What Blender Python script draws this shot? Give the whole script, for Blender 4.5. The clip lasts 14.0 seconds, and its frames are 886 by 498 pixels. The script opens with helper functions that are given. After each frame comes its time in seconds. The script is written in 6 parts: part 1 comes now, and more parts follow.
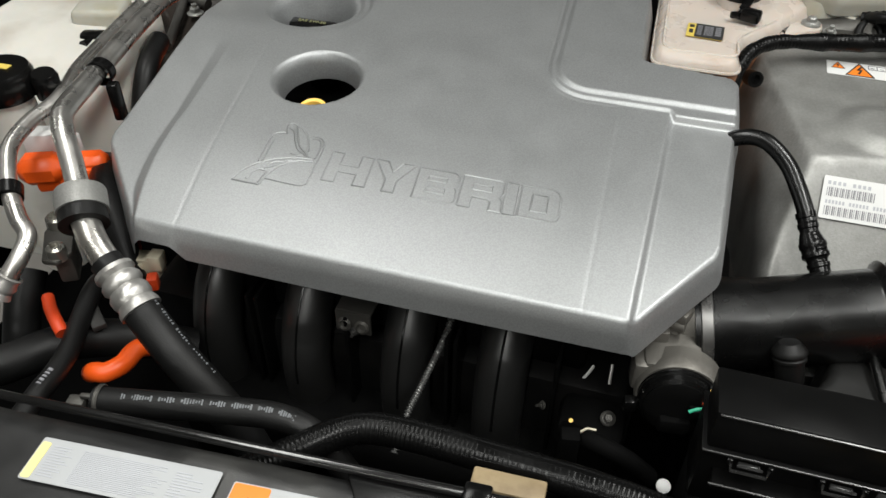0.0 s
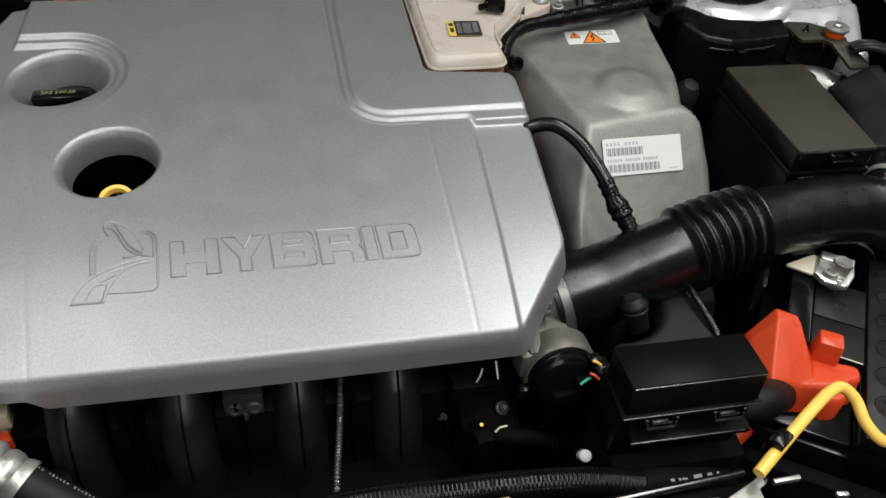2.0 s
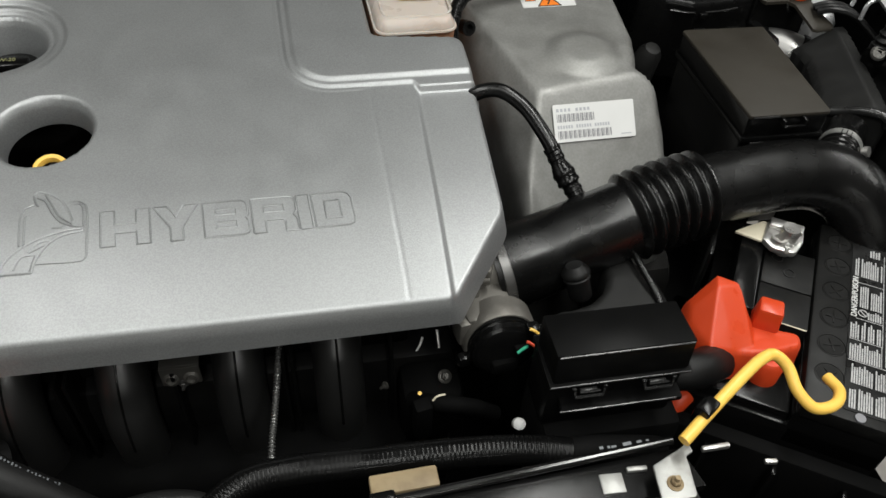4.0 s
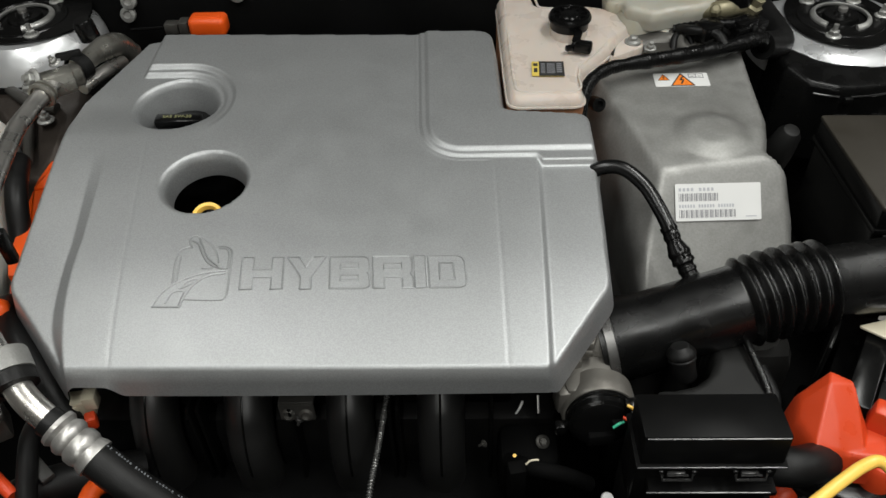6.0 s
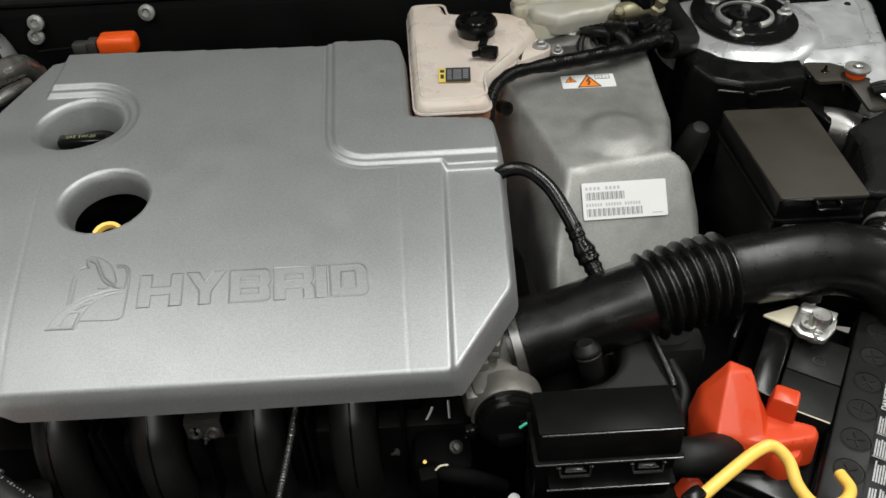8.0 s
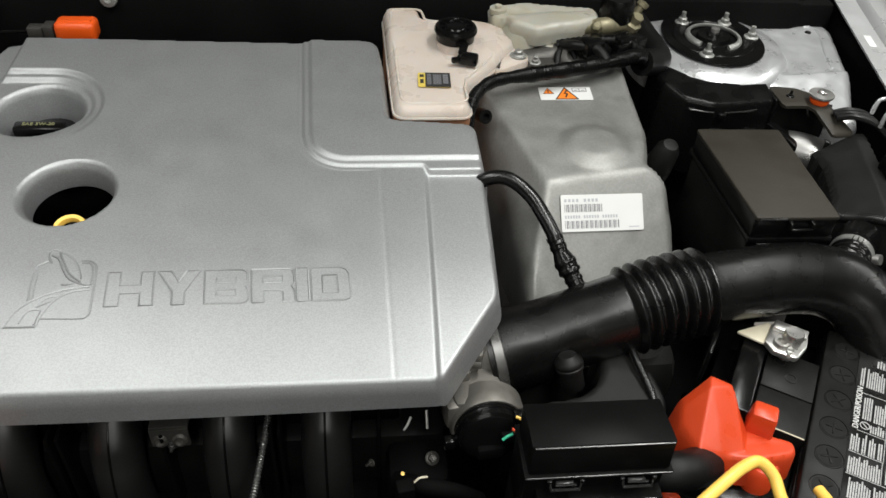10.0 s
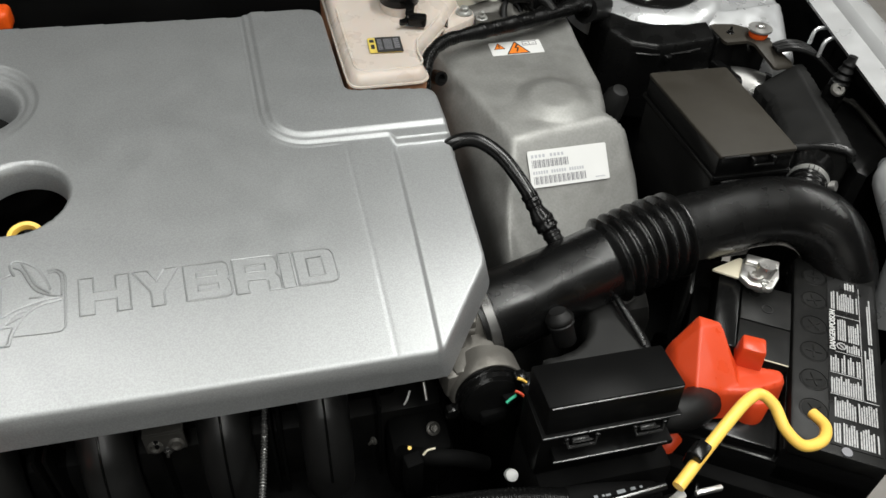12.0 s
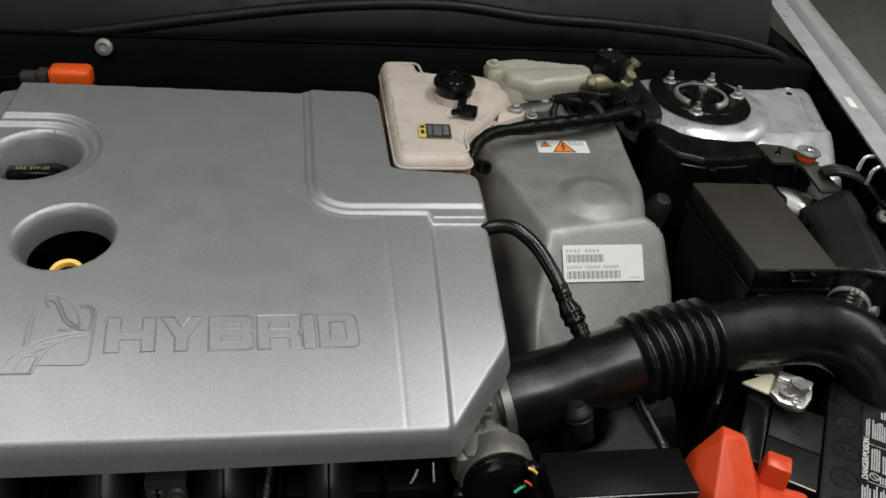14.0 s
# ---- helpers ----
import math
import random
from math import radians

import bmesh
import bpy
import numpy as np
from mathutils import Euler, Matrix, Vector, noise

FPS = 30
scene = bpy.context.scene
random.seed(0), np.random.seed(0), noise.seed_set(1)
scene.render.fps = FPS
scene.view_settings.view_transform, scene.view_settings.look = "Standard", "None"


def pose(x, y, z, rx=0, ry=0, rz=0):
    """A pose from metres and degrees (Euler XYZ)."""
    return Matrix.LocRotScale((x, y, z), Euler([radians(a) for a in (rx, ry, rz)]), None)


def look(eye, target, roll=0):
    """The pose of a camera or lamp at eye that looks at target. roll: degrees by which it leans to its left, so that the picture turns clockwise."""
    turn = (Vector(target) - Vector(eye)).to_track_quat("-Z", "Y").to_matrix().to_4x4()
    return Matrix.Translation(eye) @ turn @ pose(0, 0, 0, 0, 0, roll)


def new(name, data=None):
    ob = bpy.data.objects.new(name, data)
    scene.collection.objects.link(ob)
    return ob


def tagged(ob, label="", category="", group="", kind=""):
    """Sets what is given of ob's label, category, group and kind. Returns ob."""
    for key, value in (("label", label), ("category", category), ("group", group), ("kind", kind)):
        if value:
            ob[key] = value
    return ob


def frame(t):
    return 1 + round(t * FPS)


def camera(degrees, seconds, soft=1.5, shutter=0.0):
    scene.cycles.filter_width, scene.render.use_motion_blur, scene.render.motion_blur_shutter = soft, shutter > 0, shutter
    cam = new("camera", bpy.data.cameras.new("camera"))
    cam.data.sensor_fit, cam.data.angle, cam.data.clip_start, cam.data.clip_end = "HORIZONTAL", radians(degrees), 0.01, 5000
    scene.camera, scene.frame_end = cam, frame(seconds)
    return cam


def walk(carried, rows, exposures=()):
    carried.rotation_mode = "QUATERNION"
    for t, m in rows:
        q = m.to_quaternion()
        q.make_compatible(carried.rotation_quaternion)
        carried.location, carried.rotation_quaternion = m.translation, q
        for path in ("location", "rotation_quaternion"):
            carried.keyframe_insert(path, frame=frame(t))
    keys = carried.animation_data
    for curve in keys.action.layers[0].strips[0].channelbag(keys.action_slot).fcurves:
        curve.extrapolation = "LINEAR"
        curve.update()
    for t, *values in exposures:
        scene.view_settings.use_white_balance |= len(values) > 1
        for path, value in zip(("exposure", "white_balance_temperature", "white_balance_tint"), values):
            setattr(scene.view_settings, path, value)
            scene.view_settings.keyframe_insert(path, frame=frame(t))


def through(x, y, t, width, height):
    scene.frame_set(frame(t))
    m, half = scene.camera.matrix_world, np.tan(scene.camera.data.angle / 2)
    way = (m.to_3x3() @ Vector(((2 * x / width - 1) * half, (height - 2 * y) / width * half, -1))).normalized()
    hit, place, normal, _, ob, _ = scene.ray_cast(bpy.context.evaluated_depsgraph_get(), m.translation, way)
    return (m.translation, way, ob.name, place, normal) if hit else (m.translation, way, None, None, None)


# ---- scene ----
cam = camera(58.46, 14.0)
PATH = [
    (0, (0.1760, -0.5121, 1.3068), (-0.2414, 0.9424, 0.0000), 0.68),
    (0.5, (0.1920, -0.4994, 1.3216), (-0.0263, 1.0408, 0.0656), -0.84),
    (1, (0.1416, -0.4779, 1.3581), (0.2521, 1.0455, 0.0678), -1.83),
    (1.5, (0.0607, -0.4790, 1.3722), (0.2871, 0.9288, -0.0316), 1.27),
    (2, (0.0353, -0.4804, 1.3791), (0.3529, 0.9237, -0.0091), 3.95),
    (2.5, (0.0503, -0.4846, 1.3714), (0.4127, 0.8982, -0.0273), 4.78),
    (5, (0.1036, -0.4862, 1.3993), (0.2677, 0.8696, -0.0617), 0.60),
    (5.5, (0.1040, -0.4945, 1.4140), (0.1346, 0.9401, 0.0214), -0.25),
    (6, (0.1267, -0.5048, 1.4137), (0.0651, 0.9623, 0.0559), -2.26),
    (6.5, (0.1487, -0.5086, 1.4153), (0.0554, 0.9578, 0.0584), -3.70),
    (7, (0.1694, -0.5112, 1.4069), (0.0751, 0.9716, 0.0683), -3.93),
    (7.5, (0.1776, -0.5066, 1.4035), (0.1387, 0.9649, 0.0485), -3.32),
    (8, (0.1865, -0.5092, 1.4032), (0.2116, 0.9828, 0.0715), -2.60),
    (10.5, (0.1248, -0.4886, 1.3859), (0.3554, 1.0052, 0.0772), 4.81),
    (11, (0.1149, -0.4796, 1.3826), (0.4138, 0.9725, 0.0406), 3.98),
    (11.5, (0.1029, -0.4744, 1.3842), (0.4826, 0.9396, 0.0218), 2.47),
    (12, (0.0843, -0.4725, 1.3889), (0.4711, 0.9209, 0.0059), 3.26),
    (12.5, (0.0298, -0.4964, 1.3803), (0.2197, 0.9648, 0.0277), 2.93),
    (13, (-0.0009, -0.4807, 1.3777), (0.1351, 0.9667, 0.0040), -0.92),
    (13.5, (0.0327, -0.4763, 1.3724), (0.4081, 0.9623, 0.0358), 0.78),
    (14, (0.0990, -0.4954, 1.3739), (0.3869, 1.0890, 0.1881), 5.87),
]
STOPS = [(0, -0.05), (0.5, -0.08), (1, -0.11), (1.5, -0.27), (2, -0.34), (5, -0.33), (6.5, -0.4), (7.5, -0.31), (10.5, -0.06), (12, -0.08), (12.5, -0.32), (13, -0.44), (13.5, -0.49), (14, -0.55)]
walk(cam, [(t, look(eye, target, roll)) for t, eye, target, roll in PATH], STOPS)

# ---- light ----
world = bpy.data.worlds.new("room_air")
scene.world = world
world.use_nodes = True
world.node_tree.nodes["Background"].inputs[0].default_value = (0.9, 0.95, 1.0, 1)
world.node_tree.nodes["Background"].inputs[1].default_value = 0.02


def ceiling_lamp(name, x, y, z, sx, sy, watts, colour=(0.98, 0.985, 0.945), tilt=0.0):
    data = bpy.data.lights.new(name, "AREA")
    data.shape, data.size, data.size_y, data.energy, data.color = "RECTANGLE", sx, sy, watts, colour
    ob = new(name, data)
    ob.matrix_world = pose(x, y, z, tilt, 0, 0)
    return ob


ceiling_lamp("ceiling_lamp", -0.75, 0.1, 2.95, 0.3, 2.6, 36)
ceiling_lamp("ceiling_lamp", 1.0, 0.1, 2.95, 0.3, 2.6, 70)
ceiling_lamp("ceiling_lamp", 3.3, 0.2, 2.95, 0.3, 2.6, 46)
ceiling_lamp("ceiling_lamp", -3.1, 0.2, 2.95, 0.3, 2.6, 10)
ceiling_lamp("ceiling_lamp", 0.1, -1.75, 2.95, 0.3, 1.6, 32)
# Unseen lamp added for the runner highlights, in place of daylight from the front.
ceiling_lamp("ceiling_lamp", 0.1, -4.9, 2.95, 2.6, 0.3, 60)


# ---- materials ----
def material(name, colour, rough=0.5, metal=0.0, grain=900.0, bump=0.15, vary=0.12, stain=0.0, stain_scale=14.0,
             stain_colour=(0.05, 0.045, 0.04), coat=0.0, rough_vary=0.12, through=0.0, speck=0.0, shine=0.5):
    """A procedural surface: fine grain in relief, large soft variation, stains and uneven gloss."""
    m = bpy.data.materials.new(name)
    m.use_nodes = True
    nodes, links = m.node_tree.nodes, m.node_tree.links
    b = nodes["Principled BSDF"]
    where = nodes.new("ShaderNodeTexCoord")

    def cloud(scale, detail=4.0):
        n = nodes.new("ShaderNodeTexNoise")
        n.inputs["Scale"].default_value, n.inputs["Detail"].default_value = scale, detail
        links.new(where.outputs["Object"], n.inputs["Vector"])
        return n.outputs["Fac"]

    def span(fac, a, b2, lo, hi):
        n = nodes.new("ShaderNodeMapRange")
        for k, v in zip(("From Min", "From Max", "To Min", "To Max"), (a, b2, lo, hi)):
            n.inputs[k].default_value = v
        links.new(fac, n.inputs["Value"])
        return n.outputs["Result"]

    def blend(fac, one, two, how="MIX"):
        n = nodes.new("ShaderNodeMix")
        n.data_type, n.blend_type = "RGBA", how
        for value, key in ((fac, 0), (one, 6), (two, 7)):
            if isinstance(value, (float, int)):
                n.inputs[key].default_value = value
            elif isinstance(value, tuple):
                n.inputs[key].default_value = (*value, 1)
            else:
                links.new(value, n.inputs[key])
        return n.outputs[2]

    large, fine = cloud(9.0), cloud(grain, 2.0)
    dark, light = tuple(c * (1 - vary) for c in colour), tuple(min(1, c * (1 + vary)) for c in colour)
    tone = blend(span(large, 0.3, 0.7, 0, 1), dark, light)
    if speck:
        tone = blend(span(cloud(grain * 0.6, 1.0), 0.35, 0.65, 0.0, speck), tone, tuple(min(1, c * 1.6) for c in colour))
    if stain:
        tone = blend(span(cloud(stain_scale, 8.0), 0.5, 0.75, 0, stain), tone, stain_colour)
    links.new(tone, b.inputs["Base Color"])
    links.new(span(cloud(35.0), 0.3, 0.7, max(0.03, rough - rough_vary), min(1, rough + rough_vary)), b.inputs["Roughness"])
    b.inputs["Metallic"].default_value = metal
    b.inputs["Specular IOR Level"].default_value = shine
    b.inputs["Coat Weight"].default_value = coat
    b.inputs["Coat Roughness"].default_value = 0.15
    if through:
        b.inputs["Subsurface Weight"].default_value = through
        b.inputs["Subsurface Radius"].default_value = (0.02, 0.012, 0.008)
        b.inputs["Subsurface Scale"].default_value = 0.5
    if bump:
        n = nodes.new("ShaderNodeBump")
        n.inputs["Strength"].default_value, n.inputs["Distance"].default_value = bump, 0.0004
        links.new(fine, n.inputs["Height"])
        links.new(n.outputs["Normal"], b.inputs["Normal"])
    return m


SILVER = material("silver_textured_plastic", (0.35, 0.358, 0.362), 0.46, 0.72, 1100, 0.4, 0.04, speck=0.25, rough_vary=0.03)
BLACK = material("black_moulded_plastic", (0.004, 0.004, 0.004), 0.21, 0, 1500, 0.1, 0.2, stain=0.12, stain_colour=(0.012, 0.011, 0.01), rough_vary=0.04, shine=0.26)
DUSTY = material("dusty_black_panel", (0.01, 0.01, 0.01), 0.4, 0, 900, 0.3, 0.3, stain=0.85, stain_scale=7, stain_colour=(0.085, 0.083, 0.078))
FELT = material("black_felt_mat", (0.0035, 0.0035, 0.0035), 0.75, 0, 500, 0.4, 0.3, shine=0.05)
BATTERY = material("dusty_battery_black", (0.006, 0.006, 0.0058), 0.45, 0, 900, 0.15, 0.2, stain=0.5, stain_scale=90, stain_colour=(0.016, 0.0155, 0.014), shine=0.2)
LIP = material("polished_black_lip", (0.006, 0.006, 0.006), 0.16, 0, 900, 0.02, 0.2, rough_vary=0.04, shine=0.75)
MILK = material("cloudy_pale_nylon", (0.42, 0.405, 0.35), 0.38, 0, 500, 0.1, 0.1, stain=0.7, stain_scale=30, stain_colour=(0.33, 0.3, 0.2), through=0.3)
# Brown base colour stands in for the ceiling reflected in the module lid.
SATIN = material("satin_black_lid_plastic", (0.031, 0.0272, 0.0215), 0.52, 0, 2200, 0.3, 0.15, stain=0.2, stain_colour=(0.024, 0.021, 0.0165), shine=0.25)
RELAY = material("satin_black_relay_lid", (0.004, 0.004, 0.004), 0.36, 0, 1800, 0.15, 0.2, rough_vary=0.05, shine=0.08)
BRASS = material("yellow_passivated_metal", (0.26, 0.235, 0.15), 0.45, 0.45, 500, 0.3, 0.3, stain=0.7, stain_scale=60, stain_colour=(0.06, 0.055, 0.03))
HEATED = material("brown_weathered_casting", (0.045, 0.036, 0.03), 0.45, 0.5, 300, 0.6, 0.3, stain=0.7, stain_scale=30, stain_colour=(0.03, 0.022, 0.018))
RUNNER = material("worn_satin_black_plastic", (0.012, 0.012, 0.0117), 0.4, 0, 1200, 0.12, 0.2, rough_vary=0.05, shine=1.0)
CONDUIT = material("shiny_black_conduit", (0.0035, 0.0035, 0.0035), 0.28, 0, 900, 0.05, 0.2, rough_vary=0.1, shine=0.15)
WASHER = material("cloudy_grey_polythene", (0.64, 0.62, 0.57), 0.45, 0, 400, 0.15, 0.1, stain=0.9, stain_scale=7, stain_colour=(0.3, 0.25, 0.19), through=0.2)
GLOSSY = material("smooth_black_duct_plastic", (0.004, 0.004, 0.004), 0.27, 0, 900, 0.06, 0.2, rough_vary=0.05, shine=0.46)
THROTTLE = material("pale_grey_casting", (0.155, 0.147, 0.132), 0.45, 0.45, 450, 0.6, 0.2, stain=0.5, stain_scale=40, stain_colour=(0.1, 0.09, 0.075))
PUMPGREY = material("dull_grey_black_cover", (0.012, 0.012, 0.0117), 0.45, 0, 1200, 0.2, 0.2, stain=0.4, stain_scale=25, stain_colour=(0.02, 0.0195, 0.0185), shine=0.26)
# Lighter, glossier black; on the rim beads it stands in for edge highlights.
EDGE = material("polished_black_edge", (0.015, 0.015, 0.015), 0.25, 0, 900, 0.05, 0.2, shine=0.6)
RUBBER = material("black_rubber", (0.006, 0.006, 0.006), 0.46, 0, 700, 0.3, 0.2, stain=0.3, stain_colour=(0.014, 0.013, 0.012), shine=0.26)
DARK = material("mottled_dark_metal", (0.005, 0.005, 0.005), 0.5, 0.1, 400, 0.4, 0.3, stain=0.4, stain_colour=(0.012, 0.011, 0.01), shine=0.2)
CAST = material("cast_aluminium", (0.25, 0.249, 0.238), 0.5, 0.5, 600, 0.6, 0.14, stain=0.7, stain_scale=18, stain_colour=(0.13, 0.126, 0.118), speck=0.2)
STEEL = material("bright_steel", (0.6, 0.59, 0.57), 0.36, 0.9, 500, 0.15, 0.1, stain=0.3, stain_scale=60, stain_colour=(0.3, 0.28, 0.25))
ZINC = material("dull_zinc_plating", (0.4, 0.4, 0.385), 0.45, 0.7, 500, 0.2, 0.2, stain=0.4, stain_scale=80, stain_colour=(0.15, 0.14, 0.12))
ALLOY = material("weathered_aluminium", (0.44, 0.43, 0.39), 0.3, 0.88, 500, 0.5, 0.2, stain=0.75, stain_scale=45, stain_colour=(0.1, 0.088, 0.07))
DRUM = material("brushed_grey_pipe", (0.19, 0.187, 0.182), 0.33, 0.8, 500, 0.2, 0.15)
TUBE = material("drawn_aluminium_tube", (0.6, 0.585, 0.555), 0.29, 0.94, 700, 0.15, 0.1, stain=0.4, stain_scale=25, stain_colour=(0.35, 0.31, 0.26))
# Lit copy of PAINT: light on wings and bonnet put into the colour.
LITPAINT = material("lit_copy_of_silver_paint", (0.52, 0.525, 0.53), 0.36, 0.35, 2500, 0.03, 0.03, stain=0.15, stain_scale=7, stain_colour=(0.42, 0.41, 0.4), coat=0.6)
PAINT = material("silver_body_paint", (0.62, 0.63, 0.64), 0.33, 0.62, 2500, 0.06, 0.03, stain=0.12, stain_scale=6, stain_colour=(0.45, 0.42, 0.38), coat=0.4)
DULL = material("dull_dark_casting", (0.05, 0.049, 0.047), 0.5, 0.4, 500, 0.5, 0.15)
GREYCAST = material("weathered_grey_casting", (0.085, 0.082, 0.075), 0.45, 0.55, 450, 0.7, 0.2, stain=0.5, stain_scale=45, stain_colour=(0.07, 0.063, 0.055))
TANK = material("cloudy_white_polythene", (0.57, 0.5, 0.445), 0.33, 0, 500, 0.1, 0.08, stain=0.85, stain_scale=11, stain_colour=(0.4, 0.28, 0.2), through=0.3)
COOLANT = material("orange_coolant_tint", (0.3, 0.14, 0.07), 0.45, 0, 500, 0.1, 0.1, through=0.3)
CREAM = material("cream_plastic", (0.6, 0.55, 0.42), 0.45, 0, 700, 0.15, 0.1, stain=0.4, stain_colour=(0.4, 0.33, 0.22))
ORANGE = material("orange_plastic", (0.84, 0.1, 0.008), 0.4, 0, 900, 0.1, 0.08)
RED = material("red_boot_plastic", (0.58, 0.054, 0.012), 0.38, 0, 600, 0.1, 0.1, stain=0.2, stain_colour=(0.4, 0.03, 0.02))
YELLOW = material("yellow_dipped_coating", (0.95, 0.58, 0.11), 0.35, 0, 300, 0.15, 0.08, stain=0.2, stain_colour=(0.6, 0.25, 0.02))
PALEINK = material("pale_yellow_ink", (0.22, 0.22, 0.11), 0.5, 0, 900, 0.0, 0.1)
FERRULE = material("matt_crimped_aluminium", (0.5, 0.49, 0.47), 0.42, 0.85, 500, 0.35, 0.15, stain=0.6, stain_scale=90, stain_colour=(0.22, 0.21, 0.19))
DUSTLABEL = material("dusty_white_label_film", (0.4, 0.41, 0.42), 0.5, 0, 900, 0.05, 0.06, stain=0.3, stain_scale=40, stain_colour=(0.32, 0.32, 0.31))
WHITE = material("white_label_film", (0.68, 0.68, 0.67), 0.45, 0, 900, 0.05, 0.04)
INK = material("black_label_ink", (0.03, 0.03, 0.03), 0.5, 0, 900, 0.0, 0.05)
GREYINK = material("grey_label_ink", (0.2, 0.2, 0.215), 0.5, 0, 900, 0.0, 0.05)
PRINT = material("worn_white_print", (0.44, 0.44, 0.44), 0.5, 0, 900, 0.0, 0.3, stain=0.7, stain_scale=500, stain_colour=(0.05, 0.05, 0.05))
SOFTINK = material("soft_grey_label_ink", (0.42, 0.43, 0.46), 0.5, 0, 900, 0.0, 0.1)
FILM = material("black_label_film", (0.006, 0.006, 0.006), 0.33, 0, 900, 0.05, 0.1, shine=0.35)
PRINTINK = material("faded_hose_print", (0.16, 0.17, 0.18), 0.55, 0, 900, 0.0, 0.3, stain=0.7, stain_scale=120, stain_colour=(0.02, 0.02, 0.02))
PALELABEL = material("pale_yellow_label_film", (0.75, 0.68, 0.3), 0.45, 0, 900, 0.05, 0.05)
YLABEL = material("yellow_label_film", (0.66, 0.5, 0.1), 0.45, 0, 900, 0.05, 0.05)
OLABEL = material("orange_label_film", (0.85, 0.22, 0.02), 0.45, 0, 900, 0.05, 0.05)
TAN = material("tan_weathered_tape", (0.33, 0.25, 0.14), 0.65, 0, 200, 0.4, 0.3, stain=0.8, stain_scale=55, stain_colour=(0.15, 0.1, 0.05))
GREEN = material("green_wire", (0.02, 0.35, 0.2), 0.4)
CONCRETE = material("grey_shop_floor", (0.3, 0.28, 0.26), 0.5, 0, 60, 0.3, 0.12, stain=0.4, stain_scale=2, stain_colour=(0.16, 0.15, 0.14))
WALL = material("painted_wall", (0.4, 0.39, 0.37), 0.7, 0, 200, 0.2, 0.04)
CEILING = material("ceiling_board", (0.3, 0.3, 0.29), 0.8, 0, 150, 0.3, 0.04)
BRAID = material("braided_wire_sleeve", (0.24, 0.24, 0.235), 0.27, 0.75, 900, 0.3, 0.2)

# ---- building helpers ----
PLACED = {}


def thing(name, at, label, category, group="", kind=""):
    ob = new(name)
    ob.empty_display_size = 0.02
    ob.matrix_basis = pose(*at)
    PLACED[ob] = ob.matrix_basis.copy()
    return tagged(ob, label, category, group, kind)


def part(name, bm, mat, parent, label="", sharp=38):
    """Links a bmesh, given in world metres, as one mesh under a thing or a part."""
    base = PLACED.get(parent, Matrix())
    bm.transform(base.inverted())
    bmesh.ops.recalc_face_normals(bm, faces=bm.faces)
    me = bpy.data.meshes.new(name)
    bm.to_mesh(me)
    bm.free()
    me.materials.append(mat)
    for p in me.polygons:
        p.use_smooth = True
    me.set_sharp_from_angle(angle=radians(sharp))
    ob = new(name, me)
    if parent is not None:
        ob.parent = parent
    PLACED[ob] = base
    return tagged(ob, label)


def structure(name, bm, mat, label, category):
    return tagged(part(name, bm, mat, None), label, category, "", "structure")


def box(cx, cy, cz, sx, sy, sz, bevel=0.003, turn=0.0, m=None, seg=2, taper=1.0):
    """A box round (cx, cy, cz) with rounded edges, turned about z; taper narrows its top."""
    bm = bmesh.new()
    bmesh.ops.create_cube(bm, size=1)
    for v in bm.verts:
        k = taper if v.co.z > 0 else 1.0
        v.co = Vector((v.co.x * sx * k, v.co.y * sy * k, v.co.z * sz))
    if bevel:
        bmesh.ops.bevel(bm, geom=bm.edges[:], offset=bevel, segments=seg, profile=0.5, affect="EDGES")
    bm.transform((m or Matrix()) @ pose(cx, cy, cz, 0, 0, turn))
    return bm


def toward(at, way):
    """The pose at a place whose z axis points along way."""
    return Matrix.Translation(at) @ Vector(way).to_track_quat("Z", "Y").to_matrix().to_4x4()


def lathe(profile, at, way=(0, 0, 1), seg=32):
    """A turned body: rows of (radius, height) round the axis way from at."""
    bm = bmesh.new()
    rings = []
    for r, h in profile:
        if r < 1e-6:
            rings.append([bm.verts.new((0, 0, h))])
        else:
            rings.append([bm.verts.new((r * math.cos(2 * math.pi * k / seg), r * math.sin(2 * math.pi * k / seg), h)) for k in range(seg)])
    for a, b in zip(rings, rings[1:]):
        for k in range(seg):
            n = (k + 1) % seg
            ring = [a[k % len(a)], a[n % len(a)], b[n % len(b)], b[k % len(b)]]
            ring = list(dict.fromkeys(ring))
            if len(ring) > 2:
                bm.faces.new(ring)
    bm.transform(toward(at, way))
    return bm


def spline(points, steps=10):
    """A smooth line through the points."""
    p = [Vector(q) for q in points]
    p = [2 * p[0] - p[1], *p, 2 * p[-1] - p[-2]]
    out = []
    for a, b, c, d in zip(p, p[1:], p[2:], p[3:]):
        for k in range(steps):
            t = k / steps
            out.append(0.5 * ((2 * b) + (c - a) * t + (2 * a - 5 * b + 4 * c - d) * t * t + (3 * b - a - 3 * c + d) * t ** 3))
    return out + [p[-2]]


